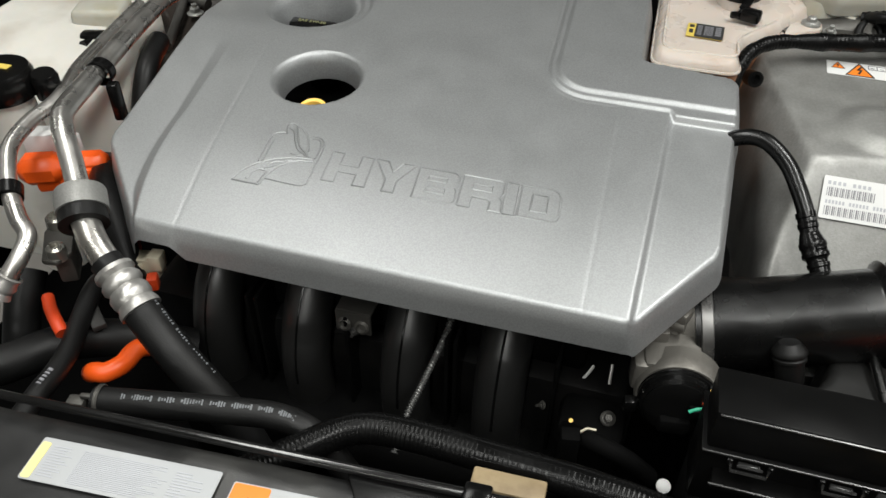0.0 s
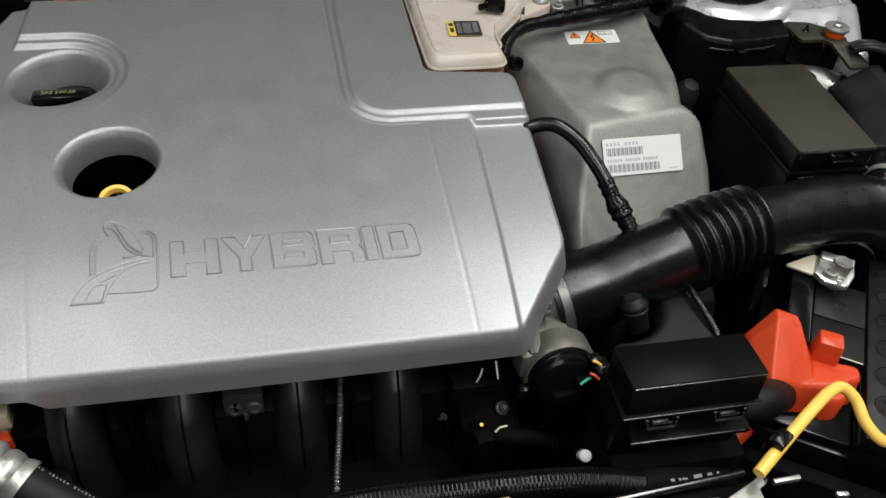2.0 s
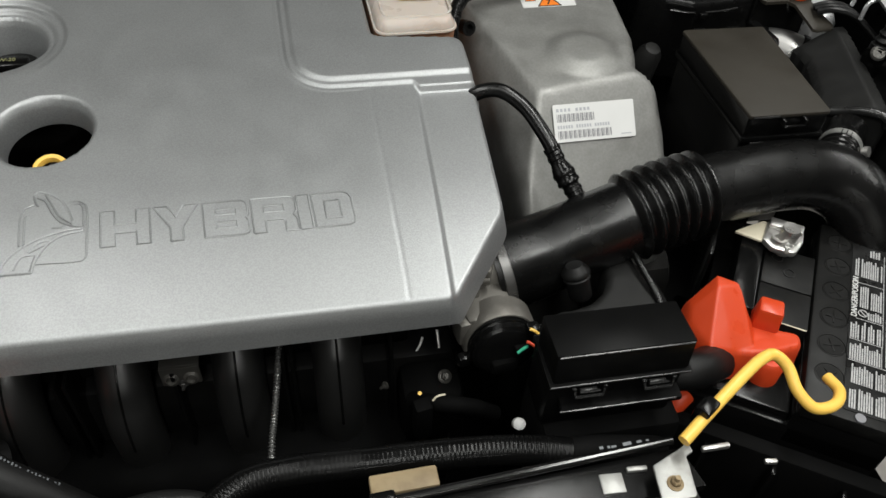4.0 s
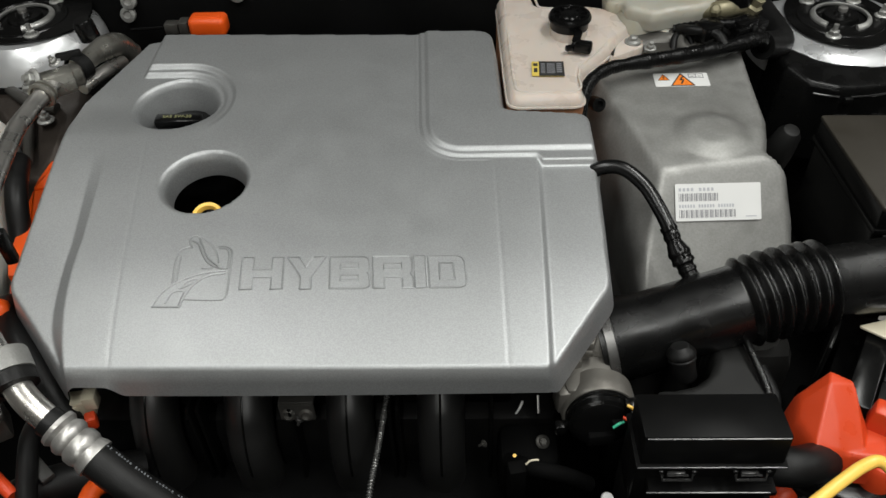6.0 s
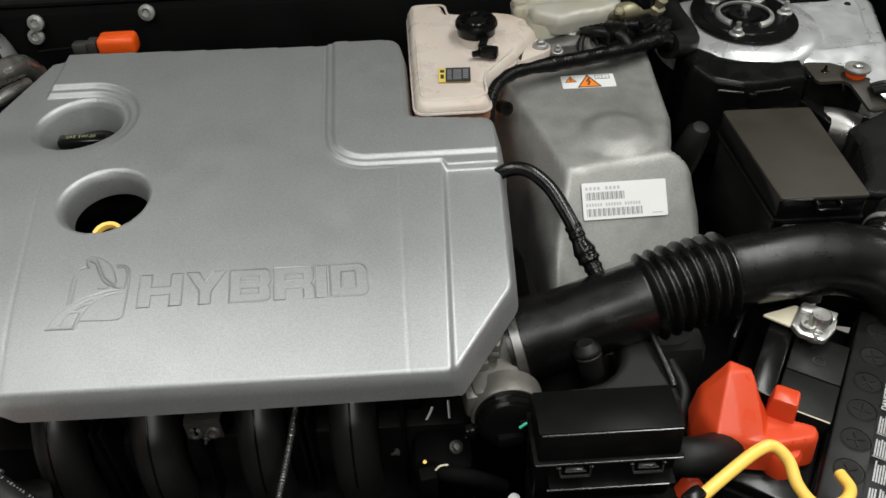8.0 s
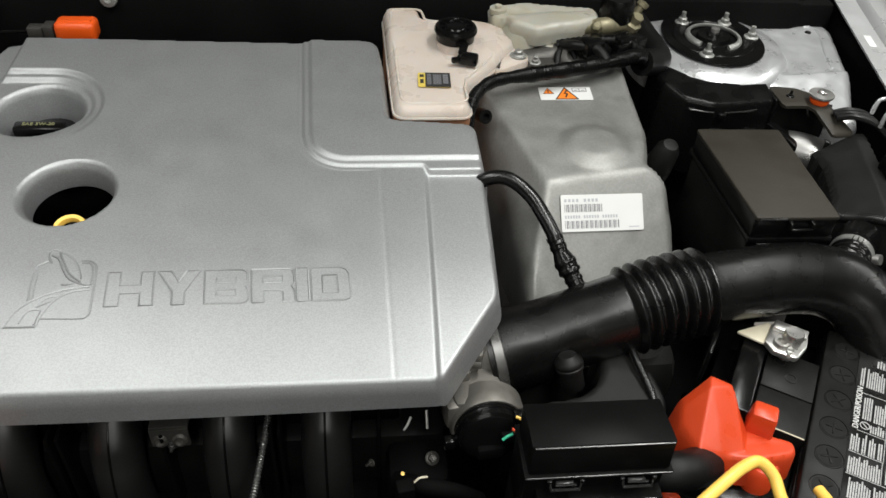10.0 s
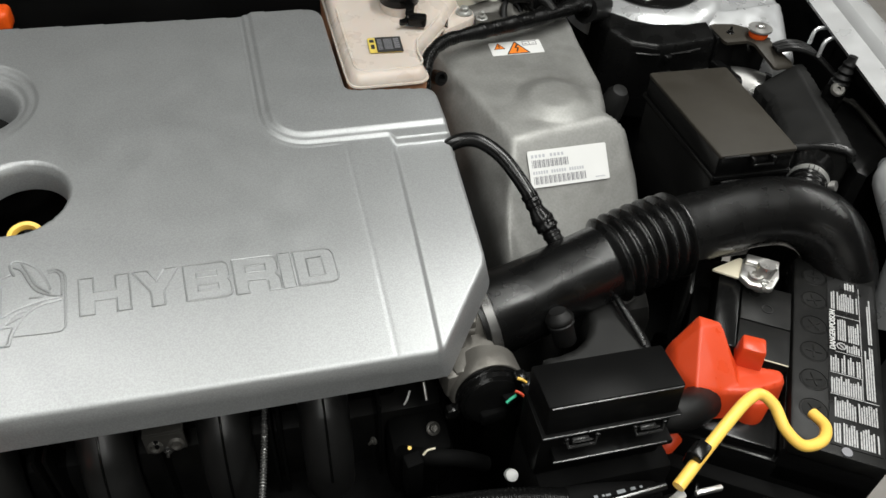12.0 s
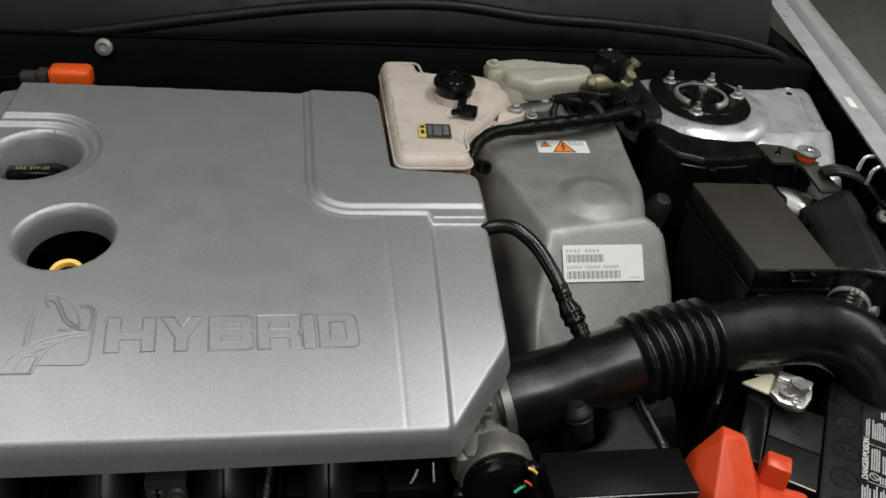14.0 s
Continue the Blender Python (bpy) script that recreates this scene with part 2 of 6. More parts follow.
def tube(points, radius, seg=14, steps=10, smooth=True, flat=1.0):
    """A pipe along a line; radius is a number or a function of the length from its start."""
    line = spline(points, steps) if smooth else [Vector(q) for q in points]
    bm = bmesh.new()
    rings, run, side = [], 0.0, None
    for k, q in enumerate(line):
        way = (line[min(k + 1, len(line) - 1)] - line[max(k - 1, 0)]).normalized()
        if side is None:
            side = way.orthogonal().normalized()
        side = (side - way * side.dot(way)).normalized()
        up = way.cross(side)
        if k:
            run += (q - line[k - 1]).length
        r = radius(run) if callable(radius) else radius
        rings.append([bm.verts.new(q + (side * math.cos(a) + up * math.sin(a) * flat) * r) for a in (2 * math.pi * n / seg for n in range(seg))])
    for a, b in zip(rings, rings[1:]):
        for n in range(seg):
            bm.faces.new((a[n], a[(n + 1) % seg], b[(n + 1) % seg], b[n]))
    bm.faces.new(rings[0][::-1])
    bm.faces.new(rings[-1])
    return bm


def length(points, steps=10):
    line = spline(points, steps)
    return sum((b - a).length for a, b in zip(line, line[1:]))


def merge(*meshes):
    """Several pieces of one part as one bmesh."""
    out = bmesh.new()
    for bm in meshes:
        me = bpy.data.meshes.new("piece")
        bm.to_mesh(me)
        bm.free()
        out.from_mesh(me)
        bpy.data.meshes.remove(me)
    return out


def rounded(corners, seg=6):
    """A closed outline with rounded corners from rows of x, y, radius."""
    out, n = [], len(corners)
    for k in range(n):
        p, a, b = (Vector(corners[i % n][:2]) for i in (k, k - 1, k + 1))
        r = corners[k][2]
        u, v = (a - p).normalized(), (b - p).normalized()
        half = math.acos(max(-1, min(1, u.dot(v)))) / 2
        if r <= 0 or half > 1.55:
            out.append(tuple(p))
            continue
        d = min(r / math.tan(half), 0.48 * (a - p).length, 0.48 * (b - p).length)
        for s in range(seg + 1):
            t = s / seg
            q = (1 - t) ** 2 * (p + u * d) + 2 * t * (1 - t) * p + t * t * (p + v * d)
            out.append(tuple(q))
    return out


def prism(outline, z0, z1, bevel=0.002, m=None, seg=2):
    """A slab of the outline between two heights with rounded rims."""
    bm = bmesh.new()
    low = [bm.verts.new((x, y, z0)) for x, y in outline]
    f = bm.faces.new(low)
    up = bmesh.ops.extrude_face_region(bm, geom=[f])
    for v in up["geom"]:
        if isinstance(v, bmesh.types.BMVert):
            v.co.z = z1
    bmesh.ops.recalc_face_normals(bm, faces=bm.faces)
    if bevel:
        rim = [e for e in bm.edges if abs(e.verts[0].co.z - e.verts[1].co.z) < 1e-7]
        bmesh.ops.bevel(bm, geom=rim, offset=bevel, segments=seg, profile=0.5, affect="EDGES")
    if m:
        bm.transform(m)
    return bm


def plate(outline, height, cell, drop, draft=0.0, rim=0.004, holes=(), m=None, bottom=None):
    """A moulded sheet: a fine grid inside the outline, raised by height(x, y), with a rounded rim, a skirt and round holes."""
    line = np.array(outline)
    x0, y0 = line.min(0) - cell
    x1, y1 = line.max(0) + cell
    xs, ys = np.arange(x0, x1 + cell, cell), np.arange(y0, y1 + cell, cell)
    gx, gy = (g.ravel() for g in np.meshgrid(xs, ys, indexing="ij"))
    best, near, inside = np.full(gx.shape, 9.0), np.zeros((len(gx), 2)), np.zeros(gx.shape, bool)
    for a, b in zip(line, np.roll(line, -1, 0)):
        d = b - a
        t = (((gx - a[0]) * d[0] + (gy - a[1]) * d[1]) / max(1e-12, d @ d)).clip(0, 1)
        qx, qy = a[0] + t * d[0], a[1] + t * d[1]
        dist = np.hypot(gx - qx, gy - qy)
        hit = dist < best
        best[hit], near[hit, 0], near[hit, 1] = dist[hit], qx[hit], qy[hit]
        if a[1] != b[1]:
            inside ^= ((a[1] > gy) != (b[1] > gy)) & (gx < (b[0] - a[0]) * (gy - a[1]) / (b[1] - a[1]) + a[0])
    keep, edge = inside & (best > 0.3 * cell), np.zeros(gx.shape, int)
    for n, (hx, hy, hr) in enumerate(holes):
        dist = np.hypot(gx - hx, gy - hy)
        keep &= dist > hr + 0.3 * cell
        ring = (dist < hr + 2 * cell) & (dist > 1e-6)
        k = hr / np.maximum(dist, 1e-6)
        near[ring, 0], near[ring, 1] = (hx + (gx - hx) * k)[ring], (hy + (gy - hy) * k)[ring]
        edge[ring] = n + 1
    ny = len(ys)
    grid = keep.reshape(len(xs), ny)
    faces = []
    for i, j in np.argwhere(grid[:-1, :-1].astype(int) + grid[1:, :-1] + grid[:-1, 1:] + grid[1:, 1:] >= 3):
        faces.append([c for c in (i * ny + j, (i + 1) * ny + j, (i + 1) * ny + j + 1, i * ny + j + 1) if keep[c]])
    seen = {}
    for f in faces:
        for a, b in zip(f, f[1:] + f[:1]):
            seen[min(a, b), max(a, b)] = seen.get((min(a, b), max(a, b)), 0) + 1
    border = {c for e, k in seen.items() if k == 1 for c in e}
    bm, made = bmesh.new(), {}
    for f in faces:
        for c in f:
            if c not in made:
                x, y = (near[c] if c in border else (gx[c], gy[c]))
                d = 0.0 if c in border and not edge[c] else best[c]
                z = height(x, y)
                if d < rim:
                    z -= rim - math.sqrt(max(0, rim * rim - (rim - d) ** 2))
                made[c] = bm.verts.new((x, y, z))
        bm.faces.new([made[c] for c in f])
    bm.verts.index_update()
    kind = {made[c]: edge[c] for c in border}
    sides = [e for e in bm.edges if e.is_boundary and kind.get(e.verts[0], 0) == 0 and kind.get(e.verts[1], 0) == 0]
    centre = line.mean(0)
    for step in range(2):
        got = bmesh.ops.extrude_edge_only(bm, edges=sides)
        sides = [g for g in got["geom"] if isinstance(g, bmesh.types.BMEdge)]
        for v in (g for g in got["geom"] if isinstance(g, bmesh.types.BMVert)):
            way = Vector((v.co.x - centre[0], v.co.y - centre[1], 0)).normalized()
            if bottom is None:
                v.co += way * draft / 2 + Vector((0, 0, -drop(v.co.x, v.co.y) / 2 if callable(drop) else -drop / 2))
            else:
                v.co.z = bottom + (v.co.z - bottom) * (0.5 if step == 0 else 0.0)
                v.co += way * draft / 2
    if m:
        bm.transform(m)
    return bm


def ease(a, b, x):
    t = max(0.0, min(1.0, (x - a) / (b - a)))
    return t * t * (3 - 2 * t)


def bolt(parent, at, r=0.006, way=(0, 0, 1), mat=None, name="bolt", stud=0.004):
    """A flanged hexagon bolt or nut with the end of its stud."""
    bm = merge(lathe([(0, 0), (r * 1.55, 0), (r * 1.55, r * 0.2), (r * 1.25, r * 0.4), (r, r * 0.45)], at, way, 20),
               lathe([(r, r * 0.3), (r, r * 1.1), (r * 0.8, r * 1.3), (0, r * 1.3)], at, way, 6),
               lathe([(r * 0.5, r), (r * 0.5, r * 1.3 + stud), (0, r * 1.35 + stud)], at, way, 12))
    return part(name, bm, mat or ZINC, parent)


def sticker(parent, name, mat, corner, along, up, w, h, label="", thick=0.0006, radius=0.002):
    """A thin film with rounded corners; corner is its lower left, along and up its edges."""
    a, u = Vector(along).normalized(), Vector(up).normalized()
    u = (u - a * a.dot(u)).normalized()
    n = a.cross(u)
    m = Matrix.Translation(corner) @ Matrix((a, u, n)).transposed().to_4x4()
    return part(name, prism(rounded([(0, 0, radius), (w, 0, radius), (w, h, radius), (0, h, radius)], 4), 0, thick, 0, m), mat, parent, label), m


def bars(parent, m, rows, mat, name="small_print", lift=0.0006):
    """Lines of print as flat bars: rows of x, y, width, height on a sticker's face."""
    out = [box(x + w / 2, y + h / 2, lift + 0.0002, w, h, 0.0003, 0, 0, m) for x, y, w, h in rows]
    return part(name, merge(*out), mat, parent)


def letters(text, width, height_m, m, line=0.0, thick=0.0004):
    """Lettering in the built-in font, width by height, on the plane of m; line draws the outline only, as a raised bead."""
    curve = bpy.data.curves.new("lettering", "FONT")
    curve.body, curve.size = text, 1.0
    if line:
        curve.fill_mode, curve.bevel_depth, curve.bevel_resolution, curve.offset = "NONE", line / height_m * 0.7, 1, 0.02
    else:
        curve.extrude = thick / height_m
    ob = new("lettering", curve)
    bpy.context.view_layer.update()
    me = bpy.data.meshes.new_from_object(ob.evaluated_get(bpy.context.evaluated_depsgraph_get()))
    bpy.data.objects.remove(ob)
    bm = bmesh.new()
    bm.from_mesh(me)
    bpy.data.meshes.remove(me)
    xs, ys = [v.co.x for v in bm.verts], [v.co.y for v in bm.verts]
    x0, x1, y0, y1 = min(xs), max(xs), min(ys), max(ys)
    for v in bm.verts:
        v.co = Vector(((v.co.x - x0) / (x1 - x0) * width, (v.co.y - y0) / (y1 - y0) * height_m, v.co.z * height_m / 0.7))
    bm.transform(m)
    return bm


# ---- room ----
structure("floor", box(0, 1, -0.1, 12, 14, 0.2, 0), CONCRETE, "grey concrete workshop floor", "floor")
structure("ceiling", box(0, 1, 3.1, 12, 14, 0.2, 0), CEILING, "pale plain workshop ceiling", "ceiling")
structure("wall_north", box(0, 8.1, 1.5, 12, 0.2, 3, 0), WALL, "plain painted workshop wall", "wall")
structure("wall_south", box(0, -6.1, 1.5, 12, 0.2, 3, 0), WALL, "plain painted workshop wall", "wall")
structure("wall_east", box(6.1, 1, 1.5, 0.2, 14, 3, 0), WALL, "plain painted workshop wall", "wall")
structure("wall_west", box(-6.1, 1, 1.5, 0.2, 14, 3, 0), WALL, "plain painted workshop wall", "wall")

# ---- car body round the bay ----
structure("undertray", box(0.05, 0.0, 0.22, 1.5, 1.3, 0.44, 0.02), FELT, "dark engine bay floor and subframe", "undertray")
structure("wall_bulkhead", merge(box(0.1, 0.6, 0.67, 1.5, 0.05, 0.5, 0.01), box(0.1, 0.53, 0.62, 1.1, 0.1, 0.36, 0.03)), FELT, "black bulkhead behind the engine", "bulkhead")
structure("wall_inner_right", box(0.875, 0.15, 0.665, 0.04, 1.6, 0.47, 0.01), FELT, "black inner wing liner", "inner wing")
structure("wall_inner_left", box(-0.78, 0.0, 0.64, 0.04, 1.3, 0.42, 0.01), FELT, "black inner wing liner", "inner wing")
structure("wall_front", box(0.05, -0.63, 0.6, 1.6, 0.06, 0.4, 0.02), BLACK, "black front bumper carrier", "bumper")
cowl = thing("cowl_panel", (0.1, 0.8, 0.9), "black cowl panel with rubber edge seal", "cowl")
part("panel", tube([(-0.75, 0.78, 0.95), (-0.3, 0.78, 0.985), (0.1, 0.78, 1.015), (0.5, 0.78, 1.02), (0.82, 0.78, 0.985)], 0.17, 24, 12, True, 0.28), RUBBER, cowl)
part("seal", tube([(-0.75, 0.61, 0.88), (-0.4, 0.606, 0.905), (-0.228, 0.602, 0.927), (-0.076, 0.6, 0.953), (0.1, 0.6, 0.978), (0.261, 0.6, 0.986), (0.4, 0.6, 0.972), (0.53, 0.6, 0.966), (0.7, 0.602, 0.95), (0.81, 0.61, 0.918), (0.83, 0.64, 0.88)], 0.0085, 14, 10), RUBBER, cowl, "grey-black rubber seal")
part("firewall", box(0.06, 0.592, 0.85, 1.5, 0.05, 0.16, 0.03), FELT, cowl, "black felt firewall mat")
for x, z in ((-0.355, 0.916), (-0.197, 0.923), (-0.3615, 0.896)):
    part("washer", lathe([(0.0, 0.003), (0.004, 0.0035), (0.006, 0.006), (0.011, 0.004), (0.0115, 0.0), (0, 0.0)], (x, 0.564, z), (0, -1, 0.35), 28), CAST, cowl, "grey push fastener")
# Added bonnet, out of view; its angle and mat shape reflections on the cover.
bonnet = thing("open_bonnet", (0.05, 0.86, 1.0), "raised car bonnet with dark underside", "bonnet")
part("bonnet_skin", prism(rounded([(-0.72, 0, 0.05), (0.82, 0, 0.05), (0.75, 1.02, 0.12), (-0.65, 1.02, 0.12)]), 0, 0.012, 0.003, pose(0, 0.98, 1.02, 121, 0, 0)), LITPAINT, bonnet)
part("insulation", prism(rounded([(-0.45, 0.45, 0.06), (0.1, 0.43, 0.1), (0.26, 0.24, 0.06), (0.74, 0.24, 0.06), (0.67, 0.95, 0.1), (-0.42, 0.95, 0.1)]), 0.014, 0.03, 0.006, pose(0, 0.98, 1.02, 121, 0, 0)), DARK, bonnet, "black insulation mat")


def wing(name, sign, shift):
    """A front wing with its inner bolt flange."""
    w = thing(name, (sign * 0.85 + shift, 0.3, 0.44), "silver painted front wing with folded inner flange", "wing", "front wings")
    def row(inset, z):
        return [(sign * (0.73 + 0.223 * (y - 0.08) + inset) + shift, y, z) for y in (-0.3, 0.0, 0.3, 0.6, 0.9, 1.2)]
    bm = bmesh.new()
    lines = [row(*q) for q in ((0.003, 0.914), (0.0, 0.919), (0.03, 0.92), (0.034, 0.928), (0.038, 0.931), (0.052, 0.9302), (0.07, 0.926), (0.095, 0.905), (0.115, 0.86), (0.125, 0.78), (0.125, 0.5))]
    verts = [[bm.verts.new(p) for p in line] for line in lines]
    for a, b in zip(verts, verts[1:]):
        for k in range(len(a) - 1):
            bm.faces.new((a[k], a[k + 1], b[k + 1], b[k]))
    bm.normal_update()
    bmesh.ops.solidify(bm, geom=bm.faces[:], thickness=0.0015)
    bmesh.ops.recalc_face_normals(bm, faces=bm.faces[:])
    part("panel", bm, LITPAINT, w)
    y = 0.3
    edge = sign * (0.73 + 0.223 * (y - 0.08)) + shift
    part("tab", tube([(edge + sign * 0.004, y - 0.012, 0.914), (edge - sign * 0.012, y - 0.014, 0.91), (edge - sign * 0.016, y - 0.016, 0.89)], 0.0025, 8, 4), PAINT, w)
    part("tab", tube([(edge + sign * 0.006, y + 0.012, 0.914), (edge - sign * 0.01, y + 0.012, 0.912), (edge - sign * 0.016, y + 0.008, 0.895)], 0.0025, 8, 4), PAINT, w)
    return w


right_wing = wing("front_wing", 1, 0.01)
part("sealer_patch", box(0.837, 0.454, 0.9205, 0.011, 0.034, 0.0012, 0.0004, -12), WHITE, right_wing, "pale rectangular patch")
wing("front_wing", -1, 0.1)

# ---- engine cover ----
LEVEL = Matrix.Translation((0, 0, 0.9)) @ Matrix.Rotation(math.atan(0.105), 4, "X")
COVER = rounded([(-0.2535, 0.4135, 0.003), (0.1595, 0.3995, 0.022), (0.166, 0.247, 0.014), (0.2605, 0.237, 0.016), (0.262, 0.17, 0.03),
                 (0.2575, 0.004, 0.03), (0.199, -0.0803, 0.014), (-0.229, -0.0803, 0.012), (-0.3085, 0.013, 0.03), (-0.3215, 0.24, 0.05), (-0.322, 0.285, 0.03), (-0.2745, 0.407, 0.01), (-0.2625, 0.4095, 0.003)])
HOLE_A, HOLE_B = (-0.2085, 0.278, 0.0485), (-0.1455, 0.1432, 0.0445)


def cover_height(x, y):
    z = -0.65 * max(0.0, 0.05 - y) ** 2
    edge = 0.2035 - 0.022 * (0.16 - y)
    # raised panel at the back by the coolant tank: a rounded inner corner, a ledge below its rim
    r = 0.036
    side = 0.0865 - 0.0377 * (y - 0.22)
    cx, cy = 0.0875 + r, 0.184 + r
    if x < cx and y < cy:
        d = r - math.hypot(x - cx, y - cy)
    else:
        d = min(x - side, y - 0.184) if y > 0.184 or x < 0.2 else y - 0.184
    foot = -0.008 - 0.0095 * ease(edge - 0.004, edge + 0.003, x)
    z += 0.003 * ease(-0.0045, 0.0015, d) + 0.0026 * ease(foot - 0.0036, foot + 0.0006, d) + 0.0007 * ease(0.0016, 0.0, abs(d + 0.0135)) * ease(0.153, 0.149, x)
    # lower strip along the right edge
    z -= 0.0045 * ease(edge - 0.0035, edge + 0.0025, x) * ease(foot + 0.0004, foot - 0.0036, d)
    # lower strip along the left edge, dying out towards the back
    left = -0.2485 + 1.2 * max(0.0, 0.06 - y) ** 2 - 0.1 * max(0.0, y - 0.06)
    wide = 0.003 + 0.01 * ease(-0.085, -0.03, y)
    z -= 0.0105 * max(0.0, min(1.0, (left - x) / wide)) * ease(0.21, 0.0, y)
    # shallow creases
    right = 0.1558 + 0.022 * (0.17 - y)
    z -= 0.0004 * max(0.0, 1 - abs(x - right) / 0.0022) * ease(0.172, 0.16, y)
    crease = -0.2254 + 0.131 * (0.222 - y)
    z -= 0.0003 * max(0.0, 1 - abs(x - crease) / 0.0022) * ease(0.24, 0.2, y)
    # sunken shelf round the rear filler opening, open to the left and dying out to the front
    dist = math.hypot(x - HOLE_A[0], y - HOLE_A[1])
    s = 0.348 - y if x < HOLE_A[0] else 0.07 - dist
    sunk = 0.0045 * ease(-0.001, 0.0055, s) + 0.0045 * ease(0.0095, 0.0165, s)
    z -= max(sunk, 0.009 * ease(-0.2505, -0.2595, x + 0.04 * (0.41 - y))) * ease(0.215, 0.29, y)
    # rolled rims of the two openings
    for hx, hy, hr in (HOLE_A, HOLE_B):
        d = math.hypot(x - hx, y - hy) - hr
        if d < 0.003:
            z -= 0.003 - math.sqrt(max(0.0, 0.003 ** 2 - (0.003 - max(0.0, d)) ** 2))
    return z


def cover_skirt(x, y):
    """The skirt's depth, with the arched cut-out over the connector at the front left."""
    return 0.0285 - 0.0135 * ease(0.0285, 0.013, abs(x + 0.2035)) * ease(0.0, -0.06, y)


cover = thing("engine_cover", (0, 0.15, 0.8), "silver textured plastic engine cover with raised lettering on the engine", "engine cover")
part("shell", plate(COVER, cover_height, 0.0015, cover_skirt, 0.0075, 0.0024, (HOLE_A, HOLE_B), LEVEL), SILVER, cover, sharp=80)
for (hx, hy, hr), depth, inner in ((HOLE_A, 0.043, 0.036), (HOLE_B, 0.024, 0.039)):
    bm, rings, base = bmesh.new(), [], cover_height(hx, hy + hr + 0.0001)
    for r, drop, follow in ((hr + 0.0006, -0.0004, 1.0), (hr - 0.0015, -0.003, 1.0), (hr - 0.003, -0.008, 0.8), ((hr + inner) / 2 - 0.001, -depth * 0.55, 0.3), (inner, -depth, 0.0), (inner, -depth - 0.003, 0.0), (inner + 0.003, -depth - 0.003, 0.0), (hr + 0.001, -0.01, 0.8)):
        ring = []
        for k in range(72):
            a = 2 * math.pi * k / 72
            level = cover_height(hx + (hr + 0.0001) * math.cos(a), hy + (hr + 0.0001) * math.sin(a))
            ring.append(bm.verts.new((hx + r * math.cos(a), hy + r * math.sin(a), base + (level - base) * follow + drop)))
        rings.append(ring)
    for a, b in zip(rings, rings[1:]):
        for k in range(72):
            bm.faces.new((a[k], a[(k + 1) % 72], b[(k + 1) % 72], b[k]))
    bm.transform(LEVEL)
    part("funnel", bm, SILVER, cover, "silver sunken funnel round the opening")


def on_cover(bm, lift=0.0):
    """Drapes a flat piece over the cover's surface."""
    for v in bm.verts:
        v.co.z += cover_height(v.co.x, v.co.y) + lift
    bm.transform(LEVEL)
    return bm


WORD = 0.2095
LETTERS = (
    (0.0, 0.189, [(0, 0), (28, 0), (28, 36), (72, 36), (72, 0), (100, 0), (100, 100), (72, 100), (72, 61), (28, 61), (28, 100), (0, 100)]),
    (0.203, 0.174, [(36, 0), (64, 0), (64, 38), (100, 100), (68, 100), (50, 66), (32, 100), (0, 100), (36, 38)]),
    (0.396, 0.178, [(0, 0), (88, 0), (97, 6), (100, 16), (100, 40), (95, 50), (100, 58), (100, 84), (97, 94), (88, 100), (0, 100)], [(28, 24), (28, 40), (72, 40), (72, 24)], [(28, 62), (28, 77), (72, 77), (72, 62)]),
    (0.589, 0.178, [(0, 0), (28, 0), (28, 34), (66, 34), (72, 28), (72, 0), (100, 0), (100, 34), (93, 46), (100, 56), (100, 84), (97, 94), (88, 100), (0, 100)], [(28, 58), (28, 77), (72, 77), (72, 58)]),
    (0.776, 0.05, [(0, 0), (100, 0), (100, 100), (0, 100)]),
    (0.836, 0.164, [(0, 0), (80, 0), (94, 6), (100, 20), (100, 80), (94, 94), (80, 100), (0, 100)], [(30, 24), (30, 76), (68, 76), (68, 24)]),
)
for x0, w, *lines in LETTERS:
    beads = []
    for line in lines:
        loop = [(-0.083 + (x0 + w * x / 100) * WORD - 0.03 * y / 1000, 0.037 * y / 100, 0) for x, y in line]
        beads.append(tube([*loop, loop[0]], 0.0011, 6, 1, False))
    part("letter", on_cover(merge(*beads)), SILVER, cover, "raised outline of a block letter")
